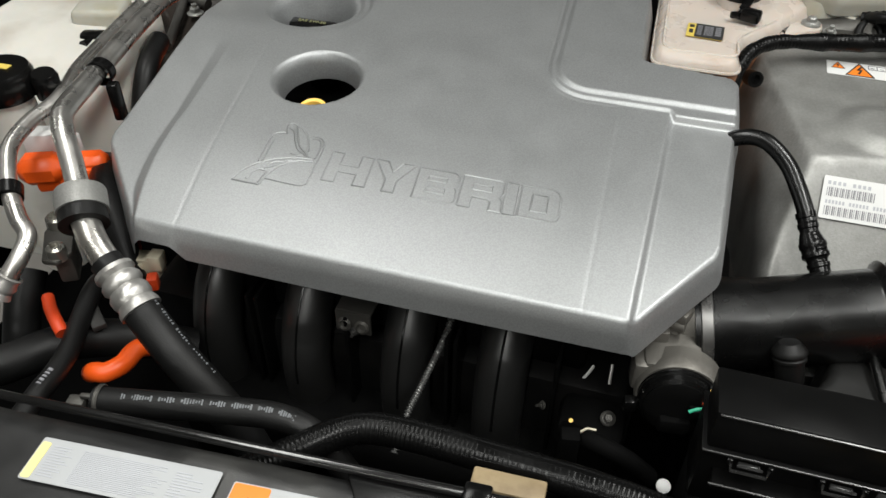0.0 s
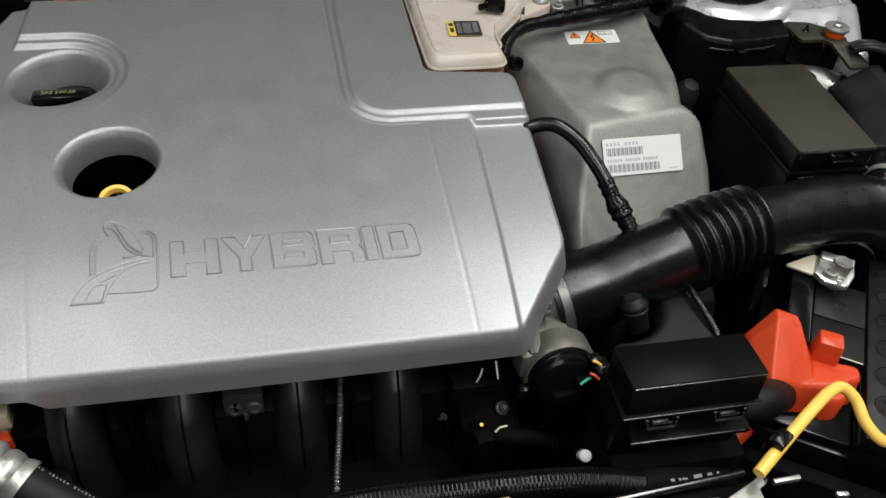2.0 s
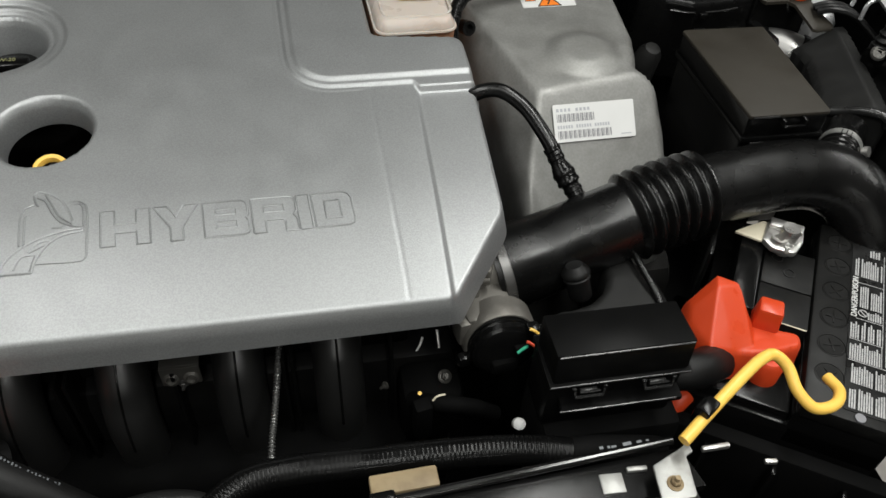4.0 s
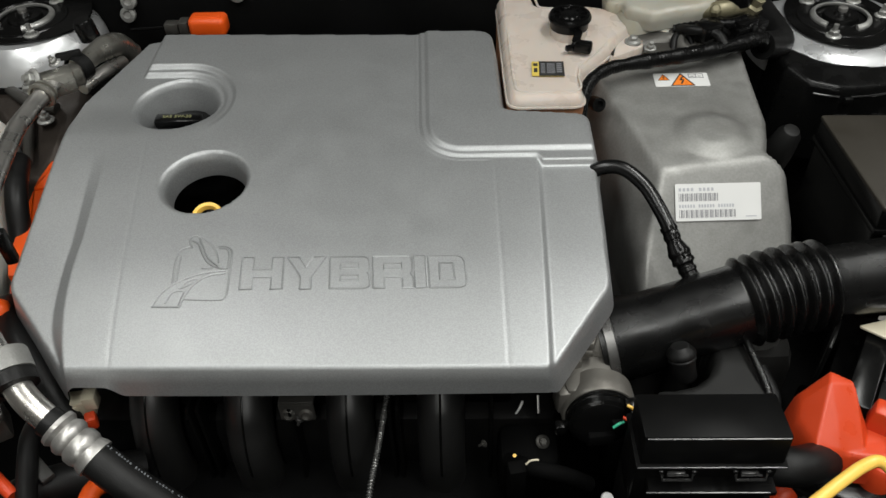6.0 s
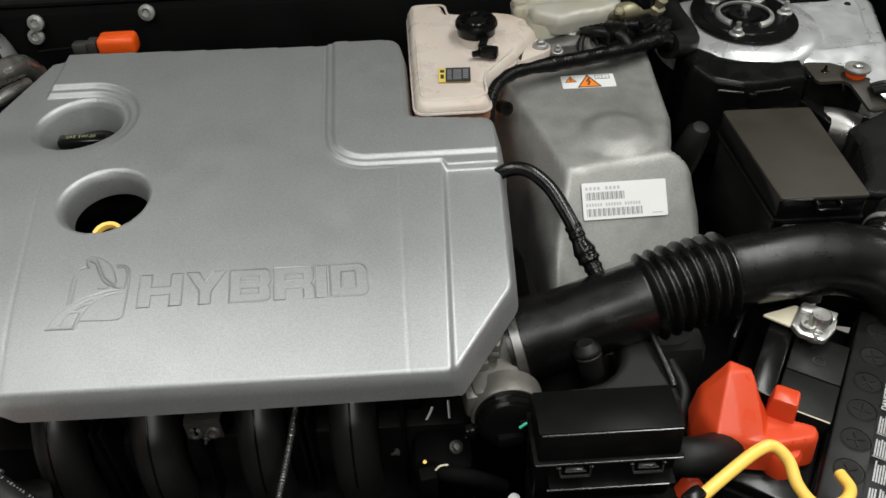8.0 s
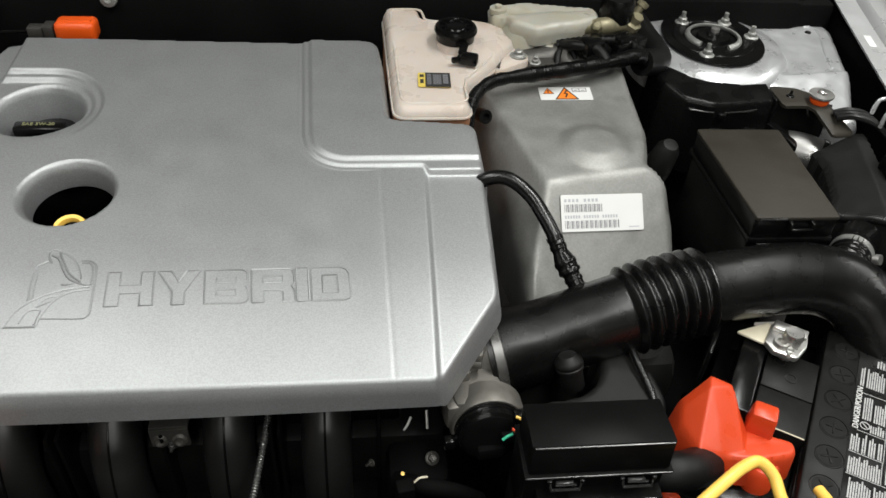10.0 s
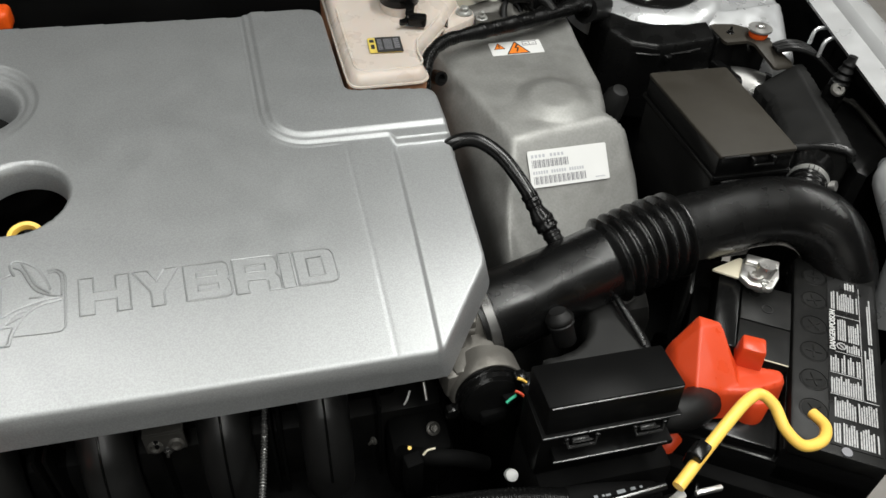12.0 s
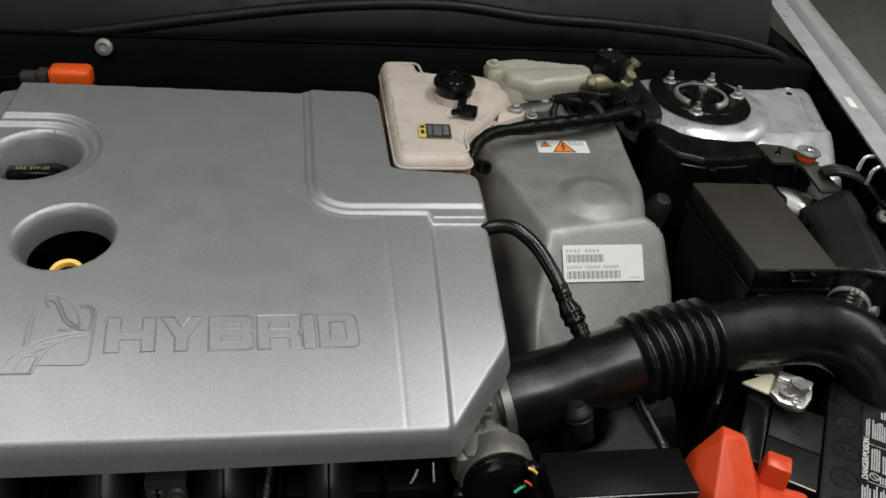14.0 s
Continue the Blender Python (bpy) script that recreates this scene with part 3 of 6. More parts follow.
BEADS = (
    [(-0.147, 0.0084), (-0.149, 0.0278), (-0.1495, 0.0403), (-0.1473, 0.0475), (-0.1393, 0.0519)],
    [(-0.1436, 0.009), (-0.1453, 0.0274), (-0.1459, 0.0399)],
    [(-0.1119, 0.052), (-0.1032, 0.051), (-0.098, 0.045), (-0.096, 0.032), (-0.0939, -0.0028), (-0.0953, -0.0085), (-0.101, -0.0113), (-0.1322, -0.0103)],
    [(-0.1109, 0.0491), (-0.1037, 0.0483), (-0.0997, 0.0409), (-0.0983, 0.0239)],
    [(-0.1371, 0.0495), (-0.1406, 0.0564), (-0.1414, 0.0635), (-0.1369, 0.0658), (-0.1278, 0.0615), (-0.1192, 0.0539), (-0.1127, 0.0435), (-0.108, 0.0309)],
    [(-0.1382, 0.0587), (-0.1317, 0.0543), (-0.1259, 0.0429), (-0.1185, 0.0315), (-0.1088, 0.0256), (-0.0985, 0.0219)],
    [(-0.1326, 0.062), (-0.1257, 0.0493), (-0.1191, 0.0368), (-0.1077, 0.0271)],
    [(-0.1232, 0.0248), (-0.1163, 0.024), (-0.1118, 0.0255)],
    [(-0.1603, -0.0183), (-0.155, -0.0043), (-0.1466, 0.0054), (-0.1348, 0.013), (-0.1233, 0.0176), (-0.1099, 0.0208), (-0.0985, 0.0219)],
    [(-0.1348, -0.0187), (-0.1331, -0.0089), (-0.129, 0.0014), (-0.1225, 0.0105), (-0.1125, 0.0164), (-0.0982, 0.0188)],
    [(-0.1603, -0.0183), (-0.147, -0.0186), (-0.1348, -0.0187)],
    [(-0.1485, -0.0147), (-0.1471, -0.0081), (-0.1427, -0.0019), (-0.1346, -0.0019), (-0.1359, -0.0095), (-0.1365, -0.0165)],
    [(-0.1395, 0.0016), (-0.133, 0.0097), (-0.1235, 0.0122), (-0.1242, 0.0093), (-0.131, 0.0055), (-0.1385, 0.0012)],
    [(-0.1215, 0.0148), (-0.1171, 0.0165), (-0.1133, 0.0167), (-0.1176, 0.0146)],
)
part("emblem", on_cover(merge(*[tube([(x, y, 0) for x, y in line], 0.00105, 6, 6) for line in BEADS])), SILVER, cover, "raised outline emblem of a leaf over a road")


def cover_place(u, v, w):
    return LEVEL @ Vector((u, v, w))


UP = (LEVEL.to_3x3() @ Vector((0, 0, 1))).normalized()
cap = thing("oil_filler_cap", cover_place(-0.21, 0.285, -0.075), "black ribbed oil filler cap inside the cover's rear opening", "oil cap")
part("cap_body", lathe([(0, 0.022), (0.03, 0.022), (0.034, 0.019), (0.035, 0.0), (0.02, -0.005), (0.02, -0.05), (0, -0.05)], cover_place(-0.212, 0.29, -0.068), UP, 36), BLACK, cap)
part("grip", box(-0.214, 0.282, -0.034, 0.056, 0.016, 0.012, 0.003, 0, LEVEL), BLACK, cap)
part("lettering", letters("SAE 5W-20", 0.034, 0.0046, LEVEL @ pose(-0.232, 0.2805, -0.0278)), PALEINK, cap, "pale yellow oil grade lettering")
stick = thing("oil_dipstick", cover_place(-0.135, 0.115, -0.12), "yellow ring handle of the oil dipstick under the cover", "dipstick")
part("ring", lathe([(0.0105, -0.003), (0.0146, -0.0035), (0.0161, 0.0), (0.0148, 0.0035), (0.0112, 0.003), (0.0102, 0.0), (0.0105, -0.003)], cover_place(-0.1395, 0.1095, -0.0175), (0, -0.25, 1), 32), YELLOW, stick)
part("stem", tube([cover_place(-0.1395, 0.1215, -0.0185), cover_place(-0.139, 0.124, -0.035), cover_place(-0.139, 0.131, -0.16)], 0.004, 12, 4), DARK, stick)

# ---- engine below the cover ----
block = thing("engine_block", (0, 0.15, 0.45), "grimy dark engine block under the cover", "engine")
part("head", box(-0.03, 0.19, 0.775, 0.46, 0.36, 0.08, 0.012), FELT, block)
part("crankcase", box(-0.03, 0.17, 0.585, 0.5, 0.42, 0.33, 0.02), DARK, block)

manifold = thing("intake_manifold", (0, -0.04, 0.62), "black plastic intake manifold with curved runners", "manifold")
for x in (-0.186, -0.092, 0.009, 0.099):
    run = [(x, 0.03, 0.816), (x, -0.01, 0.797), (x, -0.035, 0.776), (x, -0.049, 0.748), (x, -0.055, 0.715), (x, -0.052, 0.66)]
    part("runner", tube(run, 0.0235, 26, 10), RUNNER, manifold)
    line = spline(run, 10)
    seam = []
    for a, b in zip(line, line[1:-8]):
        d = (b - a).normalized()
        seam.append(a + Vector((0, d.z, -d.y)) * 0.0232)
    part("seam", tube(seam, 0.0013, 6, 1, False), BLACK, manifold, "moulded seam rib")
    part("collar", tube([(x, 0.006, 0.806), (x, -0.004, 0.8)], 0.026, 26, 3), RUNNER, manifold)
for x in (-0.143, -0.134, -0.045, 0.05, 0.058, 0.148):
    part("rib", box(x, -0.035, 0.735, 0.004, 0.05, 0.12, 0.0015), BLACK, manifold)
part("plenum", box(-0.03, -0.05, 0.63, 0.4, 0.1, 0.09, 0.025, seg=4), FELT, manifold)
part("flange", box(-0.03, 0.0, 0.78, 0.4, 0.05, 0.05, 0.006), FELT, manifold)
clip = thing("mounting_bracket", (-0.036, -0.03, 0.77), "dull grey metal bracket with stud on the manifold", "bracket")
part("plate", merge(box(-0.038, -0.056, 0.789, 0.034, 0.004, 0.024, 0.001), box(-0.038, -0.036, 0.8, 0.034, 0.04, 0.004, 0.001), lathe([(0.006, 0), (0.007, 0.002), (0.0045, 0.0035), (0.003, 0.001), (0, 0.001)], (-0.046, -0.058, 0.787), (0, -1, 0.3), 16), lathe([(0.006, 0), (0.007, 0.002), (0.0045, 0.0035), (0.003, 0.001), (0, 0.001)], (-0.029, -0.058, 0.787), (0, -1, 0.3), 16)), GREYCAST, clip)
bolt(clip, (-0.037, -0.058, 0.779), 0.003, (0, -1, 0.1), mat=DULL)
sleeve = thing("braided_wire", (0.042, -0.08, 0.74), "thin braided wire sleeve running down in front of the manifold", "wire")
wire_line = [(0.0485, -0.02, 0.81), (0.0475, -0.045, 0.795), (0.0445, -0.075, 0.788), (0.041, -0.103, 0.782), (0.037, -0.13, 0.775), (0.034, -0.155, 0.755)]
part("braid", tube(wire_line, lambda s: 0.0025 + 0.0009 * math.sin(s * 2200), 10, 50), BRAID, sleeve)

# ---- throttle body and intake duct ----
throttle = thing("throttle_body", (0.235, -0.03, 0.75), "cast aluminium throttle body with black motor cap", "throttle body")
part("bore", lathe([(0.034, -0.03), (0.035, 0.0), (0.035, 0.02), (0.033, 0.022), (0.033, 0.028), (0.034, 0.03), (0.034, 0.036), (0.031, 0.04), (0.031, 0.05)], (0.217, 0.006, 0.812), (0.045, 0.005, 0.004), 36), THROTTLE, throttle)
part("body", merge(box(0.236, -0.03, 0.798, 0.05, 0.06, 0.055, 0.008, 8), box(0.222, -0.012, 0.845, 0.05, 0.018, 0.012, 0.003, -20)), THROTTLE, throttle)
MOTOR = ((0.2475, -0.064, 0.797), (0.04, -1, 0.12))
part("motor_housing", merge(lathe([(0.0, -0.03), (0.024, -0.028), (0.033, -0.0235), (0.0352, -0.021), (0.0352, -0.012), (0.0352, 0.001), (0.0335, 0.0035), (0.0315, 0.0035)], *MOTOR, 40), tube([(0.228, -0.022, 0.836), (0.243, -0.026, 0.838)], 0.005, 12, 4), box(0.222, -0.03, 0.828, 0.02, 0.014, 0.016, 0.003, 10), box(0.214, -0.052, 0.806, 0.014, 0.022, 0.03, 0.004, 10)), THROTTLE, throttle)
part("motor_cap", lathe([(0.0315, 0.0), (0.0322, 0.002), (0.0322, 0.0045), (0.031, 0.0052), (0.032, 0.0062), (0.032, 0.008), (0.0305, 0.009), (0.03, 0.014), (0.027, 0.016)], *MOTOR, 40), BLACK, throttle)
part("cap_face", merge(lathe([(0.0285, 0.012), (0.0265, 0.0165), (0.02, 0.019), (0.012, 0.0185), (0.0, 0.0195)], *MOTOR, 36), box(0.2475, -0.083, 0.785, 0.026, 0.012, 0.016, 0.004, 8), box(0.262, -0.081, 0.803, 0.014, 0.012, 0.012, 0.003, 20)), FELT, throttle, "dull black moulded motor cover")
part("plug_block", merge(box(0.279, -0.079, 0.811, 0.016, 0.02, 0.02, 0.003, 12), box(0.2815, -0.092, 0.812, 0.01, 0.008, 0.012, 0.002, 12)), BLACK, throttle, "black wiring plug")
part("cap_lug", box(0.273, -0.074, 0.82, 0.012, 0.012, 0.012, 0.003, 10), BLACK, throttle)
part("cap_lug", box(0.212, -0.074, 0.786, 0.012, 0.01, 0.014, 0.003, 10), BLACK, throttle)
bolt(throttle, (0.213, -0.02, 0.845), 0.004, (-0.2, -0.5, 0.8), mat=GREYCAST)
for mat, a, b in ((GREEN, (0.2535, -0.097, 0.819), (0.2635, -0.0925, 0.821)), (RED, (0.2625, -0.091, 0.826), (0.27, -0.0965, 0.823)), (YELLOW, (0.266, -0.084, 0.834), (0.2735, -0.087, 0.83))):
    part("wire", tube([a, [(p + q) / 2 for p, q in zip(a, b)][:2] + [(a[2] + b[2]) / 2 + 0.001], b], 0.0014, 8, 6), mat, throttle)
sensor = thing("engine_sensor", (0.2, -0.08, 0.7), "black sensor and pipe fittings with zinc bolts below the throttle", "sensor")
part("housing", merge(box(0.185, -0.062, 0.71, 0.06, 0.05, 0.07, 0.01), tube([(0.165, -0.08, 0.74), (0.185, -0.1, 0.76), (0.215, -0.105, 0.755), (0.24, -0.1, 0.73)], 0.008, 14), box(0.17, -0.105, 0.745, 0.016, 0.014, 0.05, 0.002, 10)), FELT, sensor)
bolt(sensor, (0.198, -0.064, 0.748), 0.0044, (0.1, -0.5, 0.8), mat=GREYCAST)
bolt(sensor, (0.141, -0.066, 0.748), 0.0026, (-0.6, -0.5, 0.3), mat=GREYCAST)
part("paint_dot", lathe([(0.0018, 0), (0.0018, 0.001), (0, 0.001)], (0.168, -0.098, 0.777), (0, -0.5, 0.8), 10), YELLOW, sensor)
part("white_clip", tube([(0.1775, -0.1105, 0.782), (0.182, -0.1085, 0.785), (0.189, -0.107, 0.784)], 0.001, 8), CREAM, sensor)
part("white_tag", tube([(0.1715, -0.0575, 0.786), (0.1745, -0.056, 0.792), (0.1775, -0.051, 0.796)], 0.0022, 8, 6, True, 0.4), WHITE, sensor)
part("earth_strap", tube([(0.1925, -0.042, 0.793), (0.193, -0.054, 0.781)], 0.0014, 8, 3), STEEL, sensor)

duct = thing("air_intake_duct", (0.44, 0.03, 0.8), "smooth black plastic air intake duct with ribbed bellows", "air duct")
way = [(0.252, 0.009, 0.8085), (0.3, 0.0155, 0.8165), (0.338, 0.023, 0.8265), (0.4, 0.034, 0.841), (0.442, 0.043, 0.847), (0.5, 0.052, 0.851), (0.565, 0.058, 0.855), (0.613, 0.054, 0.851), (0.648, 0.036, 0.835), (0.667, 0.012, 0.798), (0.671, 0.0, 0.74)]


def duct_radius(s):
    r = 0.043 - 0.004 * ease(0.0, 0.1, s) - 0.0025 * ease(0.2, 0.24, s)
    if 0.145 < s < 0.232:
        r = 0.0385 + 0.0037 * math.sin((s - 0.145) / 0.01243 * 2 * math.pi - math.pi / 2)
        r += 0.003
    return r


part("duct", tube(way, duct_radius, 40, 60), GLOSSY, duct)
part("hose_clamp", lathe([(0.0425, 0.0), (0.0445, 0.001), (0.0445, 0.0095), (0.0425, 0.0105)], (0.256, 0.0096, 0.8092), (0.048, 0.0065, 0.008), 48), DRUM, duct, "dull steel band clamp")
part("port", lathe([(0.0, -0.0128), (0.008, -0.012), (0.0125, -0.0065), (0.0138, -0.004), (0.0138, -0.0025), (0.0122, -0.0015), (0.0122, 0.0), (0.0132, 0.001), (0.0132, 0.003), (0.0116, 0.004), (0.011, 0.022), (0.0098, 0.024), (0, 0.024)], (0.3255, -0.0275, 0.832), (0.008, -0.012, -0.03), 32), RUBBER, duct)
part("airbox_branch", tube([(0.628, 0.062, 0.848), (0.644, 0.081, 0.8475), (0.664, 0.104, 0.8465)], lambda s: 0.0208 + 0.0007 * math.sin(s * 700), 28, 24), BLACK, duct)
breather = thing("breather_hose", (0.3, 0.12, 0.85), "thin glossy black breather hose with quick connector", "hose")
part("hose", tube([(0.24, 0.16, 0.89), (0.262, 0.161, 0.908), (0.286, 0.156, 0.914), (0.308, 0.139, 0.905), (0.322, 0.115, 0.892), (0.333, 0.093, 0.877)], 0.0075, 16, 10), GLOSSY, breather)
part("connector", merge(tube([(0.329, 0.1, 0.882), (0.336, 0.086, 0.869), (0.344, 0.071, 0.857), (0.35, 0.06, 0.848)], lambda s: 0.0088 + 0.0028 * ease(0.02, 0.026, s) - 0.002 * ease(0.04, 0.043, s) - 0.0009 * (int(s * 220) % 2), 18, 18), box(0.3415, 0.077, 0.868, 0.01, 0.016, 0.006, 0.0015, 25)), BLACK, breather, "ribbed black quick connector")
part("nipple", tube([(0.348, 0.064, 0.851), (0.354, 0.052, 0.842), (0.357, 0.045, 0.836)], 0.0075, 16, 6), BLACK, breather)

# ---- transaxle housing ----
TRANS = rounded([(0.282, 0.43, 0.02), (0.478, 0.445, 0.015), (0.475, 0.36, 0.02), (0.474, 0.275, 0.03), (0.468, 0.245, 0.02), (0.46, 0.215, 0.012), (0.479, 0.201, 0.012), (0.485, 0.165, 0.02), (0.484, 0.12, 0.03), (0.468, 0.06, 0.03), (0.315, 0.065, 0.02), (0.306, 0.17, 0.03), (0.296, 0.25, 0.03), (0.275, 0.33, 0.03), (0.27, 0.38, 0.02)])


def trans_height(x, y):
    top = 0.888 + 0.2 * (y - 0.19)
    slope = 0.8735 + 1.07 * (y - 0.176) - 0.14 * (x - 0.35)
    floor = 0.79 - 0.3 * (0.13 - y)
    crease = 0.338 - 0.32 * (y - 0.19)
    side = 0.888 + 0.12 * (y - 0.19) - 1.5 * max(0.0, crease - x)
    z = -math.log(math.exp(-750 * top) + math.exp(-750 * slope) + math.exp(-750 * side)) / 750
    z = max(z, floor)
    d = math.hypot((x - 0.403) / 1.15, y - 0.242)
    z += 0.0075 * ease(0.041, 0.02, d)
    return z + 0.0004 * noise.noise((x * 60, y * 60, 0))


trans = thing("transaxle_housing", (0.4, 0.25, 0.4), "dull grey cast aluminium transaxle housing with shipping labels", "transaxle")
part("casting", plate(TRANS, trans_height, 0.004, 0.14, 0.002, 0.012), CAST, trans, sharp=60)
part("lower_case", box(0.39, 0.21, 0.58, 0.2, 0.33, 0.32, 0.03), DULL, trans)
label, m = sticker(trans, "part_label", WHITE, (0.3525, 0.148, 0.8462), (0.095, 0.008, -0.005), (0, 0.027, 0.029), 0.0955, 0.0405, "white shipping label with bar codes")
bars(label, m, [(0.004 + 0.0017 * k, 0.0215, 0.0004 + 0.0004 * ((k * 7) % 3), 0.0085) for k in range(26)] + [(0.004 + 0.0018 * k, 0.0035, 0.0004 + 0.0004 * ((k * 5) % 3), 0.0085) for k in range(35)], GREYINK, "bar_code")
bars(label, m, [(0.004 + 0.0045 * k, 0.0325, 0.0026, 0.0034) for k in range(9) if k != 4] + [(0.004 + 0.0031 * k, 0.0145, 0.0018, 0.0034) for k in range(20) if k not in (6, 13)] + [(0.078, 0.0035, 0.012, 0.001)], SOFTINK)
warn, m = sticker(trans, "warning_label", WHITE, (0.3545, 0.3265, trans_height(0.3545, 0.327) + 0.0004), (0.065, 0, trans_height(0.4195, 0.322) - trans_height(0.3545, 0.322)), (0, 0.019, trans_height(0.3545, 0.341) - trans_height(0.3545, 0.322)), 0.065, 0.025, "white warning label with orange triangles")


def triangle(parent, m, x, y, w, h, lift=0.0007, mat=None):
    bm = bmesh.new()
    vs = [bm.verts.new((x, y, lift)), bm.verts.new((x + w, y, lift)), bm.verts.new((x + w / 2, y + h, lift))]
    bm.faces.new(vs)
    up = bmesh.ops.extrude_face_region(bm, geom=bm.faces[:])
    for v in up["geom"]:
        if isinstance(v, bmesh.types.BMVert):
            v.co.z += 0.0003
    bm.transform(m)
    part("triangle", bm, mat or OLABEL, parent, "warning triangle")
    if mat is None:
        bars(parent, m, [(x - w * 0.03, y - h * 0.06, w * 1.06, h * 0.06)], INK, "printed_symbol", lift)
        for side in (0, 1):
            foot, top = Vector((x - w * 0.03 + side * w * 1.06, y - h * 0.06, lift + 0.0004)), Vector((x + w / 2, y + h * 1.03, lift + 0.0004))
            line = tube([m @ foot, m @ foot.lerp(top, 0.5), m @ top], w * 0.028, 6, 2)
            part("printed_symbol", line, INK, parent)
    zig = [m @ Vector((x + w * u, y + h * v, lift + 0.0004)) for u, v in ((0.56, 0.72), (0.43, 0.46), (0.57, 0.44), (0.45, 0.12))]
    part("printed_symbol", tube(zig, w * 0.045, 6, 1, False), INK, parent, "lightning mark")


triangle(warn, m, 0.0195, 0.002, 0.026, 0.0205)
triangle(warn, m, 0.005, 0.012, 0.0125, 0.01)
bars(warn, m, [(0.0415, 0.0225, 0.018, 0.0008), (0.0415, 0.0155, 0.018, 0.0008), (0.0415, 0.0155, 0.0009, 0.0075), (0.05, 0.0155, 0.0009, 0.0075), (0.0587, 0.0155, 0.0009, 0.0075), (0.044, 0.018, 0.004, 0.0009), (0.053, 0.018, 0.004, 0.0009)], GREYINK)

# ---- coolant tank ----
TANKLINE = rounded([(0.1692, 0.5135, 0.016), (0.2168, 0.514, 0.014), (0.2209, 0.4787, 0.01), (0.2363, 0.4751, 0.004), (0.2952, 0.4747, 0.02), (0.3337, 0.4602, 0.018), (0.3362, 0.4264, 0.018),
                    (0.3053, 0.3747, 0.03), (0.2659, 0.3213, 0.012), (0.2609, 0.2962, 0.012), (0.2629, 0.2605, 0.016), (0.1748, 0.2605, 0.016), (0.1727, 0.33, 0.03)])


def tank_height(x, y):
    z = 0.934 + 0.006 * ease(0.36, 0.45, y) - 0.006 * ease(0.3, 0.335, x)
    return z + 0.0008 * noise.noise((x * 25, y * 25, 3))


tank = thing("coolant_tank", (0.23, 0.37, 0.8), "cloudy white coolant tank stained orange inside, black cap", "coolant tank")
part("tank_body", plate(TANKLINE, tank_height, 0.003, 0.004, 0.0, 0.011), TANK, tank, sharp=70)
part("tank_lower", prism([(0.235 + (x - 0.235) * 1.0, 0.385 + (y - 0.385) * 0.985) for x, y in TANKLINE], 0.78, 0.921, 0.003), COOLANT, tank, "orange tinted lower half")
part("seam", merge(tube([(x, y, 0.9205) for x, y in TANKLINE + TANKLINE[:1]], 0.002, 6, 1, False)), TANK, tank, "moulded seam")
part("rim", tube([(0.235 + (x - 0.235) * 0.86, 0.385 + (y - 0.385) * 0.9, tank_height(x, y) - 0.0004) for x, y in TANKLINE + TANKLINE[:1]], 0.0016, 8, 1, False), TANK, tank, "faint moulded rim")
part("neck", lathe([(0.023, 0.0), (0.023, 0.018), (0, 0.018)], (0.2555, 0.404, 0.934), (0, 0, 1), 32), TANK, tank)
tcap = part("cap", lathe([(0.0235, 0.0), (0.024, 0.009), (0.0265, 0.011), (0.0265, 0.014), (0.0245, 0.0175), (0.0205, 0.018), (0.0195, 0.0155), (0.0125, 0.015), (0.011, 0.0165), (0, 0.017)], (0.2555, 0.404, 0.946), (0, 0, 1), 40), BLACK, tank, "black ribbed pressure cap")
for k in range(10):
    a = radians(36 * k + 8)
    part("grip", box(0.2555 + 0.0165 * math.cos(a), 0.404 + 0.0165 * math.sin(a), 0.9625, 0.006, 0.002, 0.003, 0.0006, 36 * k + 8), BLACK, tcap)
part("overflow_spout", merge(box(0.262, 0.371, 0.95, 0.01, 0.026, 0.003, 0.001, -15), box(0.2675, 0.354, 0.945, 0.021, 0.012, 0.014, 0.003, -20), box(0.252, 0.3555, 0.943, 0.012, 0.006, 0.007, 0.002, 20), tube([(0.2555, 0.356, 0.938), (0.258, 0.36, 0.945), (0.264, 0.358, 0.944)], 0.004, 10)), BLACK, tank, "black overflow spout with strap")
part("mounting_tab", prism(rounded([(0.3, 0.362, 0.006), (0.318, 0.372, 0.01), (0.349, 0.392, 0.014), (0.352, 0.414, 0.014), (0.336, 0.424, 0.01), (0.31, 0.4, 0.006)]), 0.902, 0.924, 0.006), TANK, tank)
part("washer", lathe([(0.0, 0.0), (0.0105, 0.0), (0.0105, 0.0018), (0, 0.0018)], (0.3365, 0.4015, 0.924), (0, 0, 1), 28), ZINC, tank)
bolt(tank, (0.3365, 0.4015, 0.9255), 0.0055, stud=0.0005)
note, m = sticker(tank, "caution_label", YLABEL, (0.2035, 0.3045, tank_height(0.22, 0.32) + 0.0014), (1, -0.05, 0), (0, 1, 0.0), 0.0375, 0.0325, "small yellow and black caution label")
bars(note, m, [(0.0085, -0.0002, 0.0292, 0.0329)], INK, "printed_panel")
bars(note, m, [(0.0105, 0.0265 - 0.003 * k, 0.005, 0.0012) for k in range(8)] + [(0.0175, 0.0265 - 0.0026 * k, 0.0095, 0.0011) for k in range(9)] + [(0.029, 0.0255 - 0.0045 * k, 0.006, 0.0026) for k in range(5)], GREYINK, "small_print", 0.0009)
bars(note, m, [(0.002, 0.022, 0.005, 0.006), (0.0025, 0.008, 0.004, 0.009)], INK, "printed_symbol")

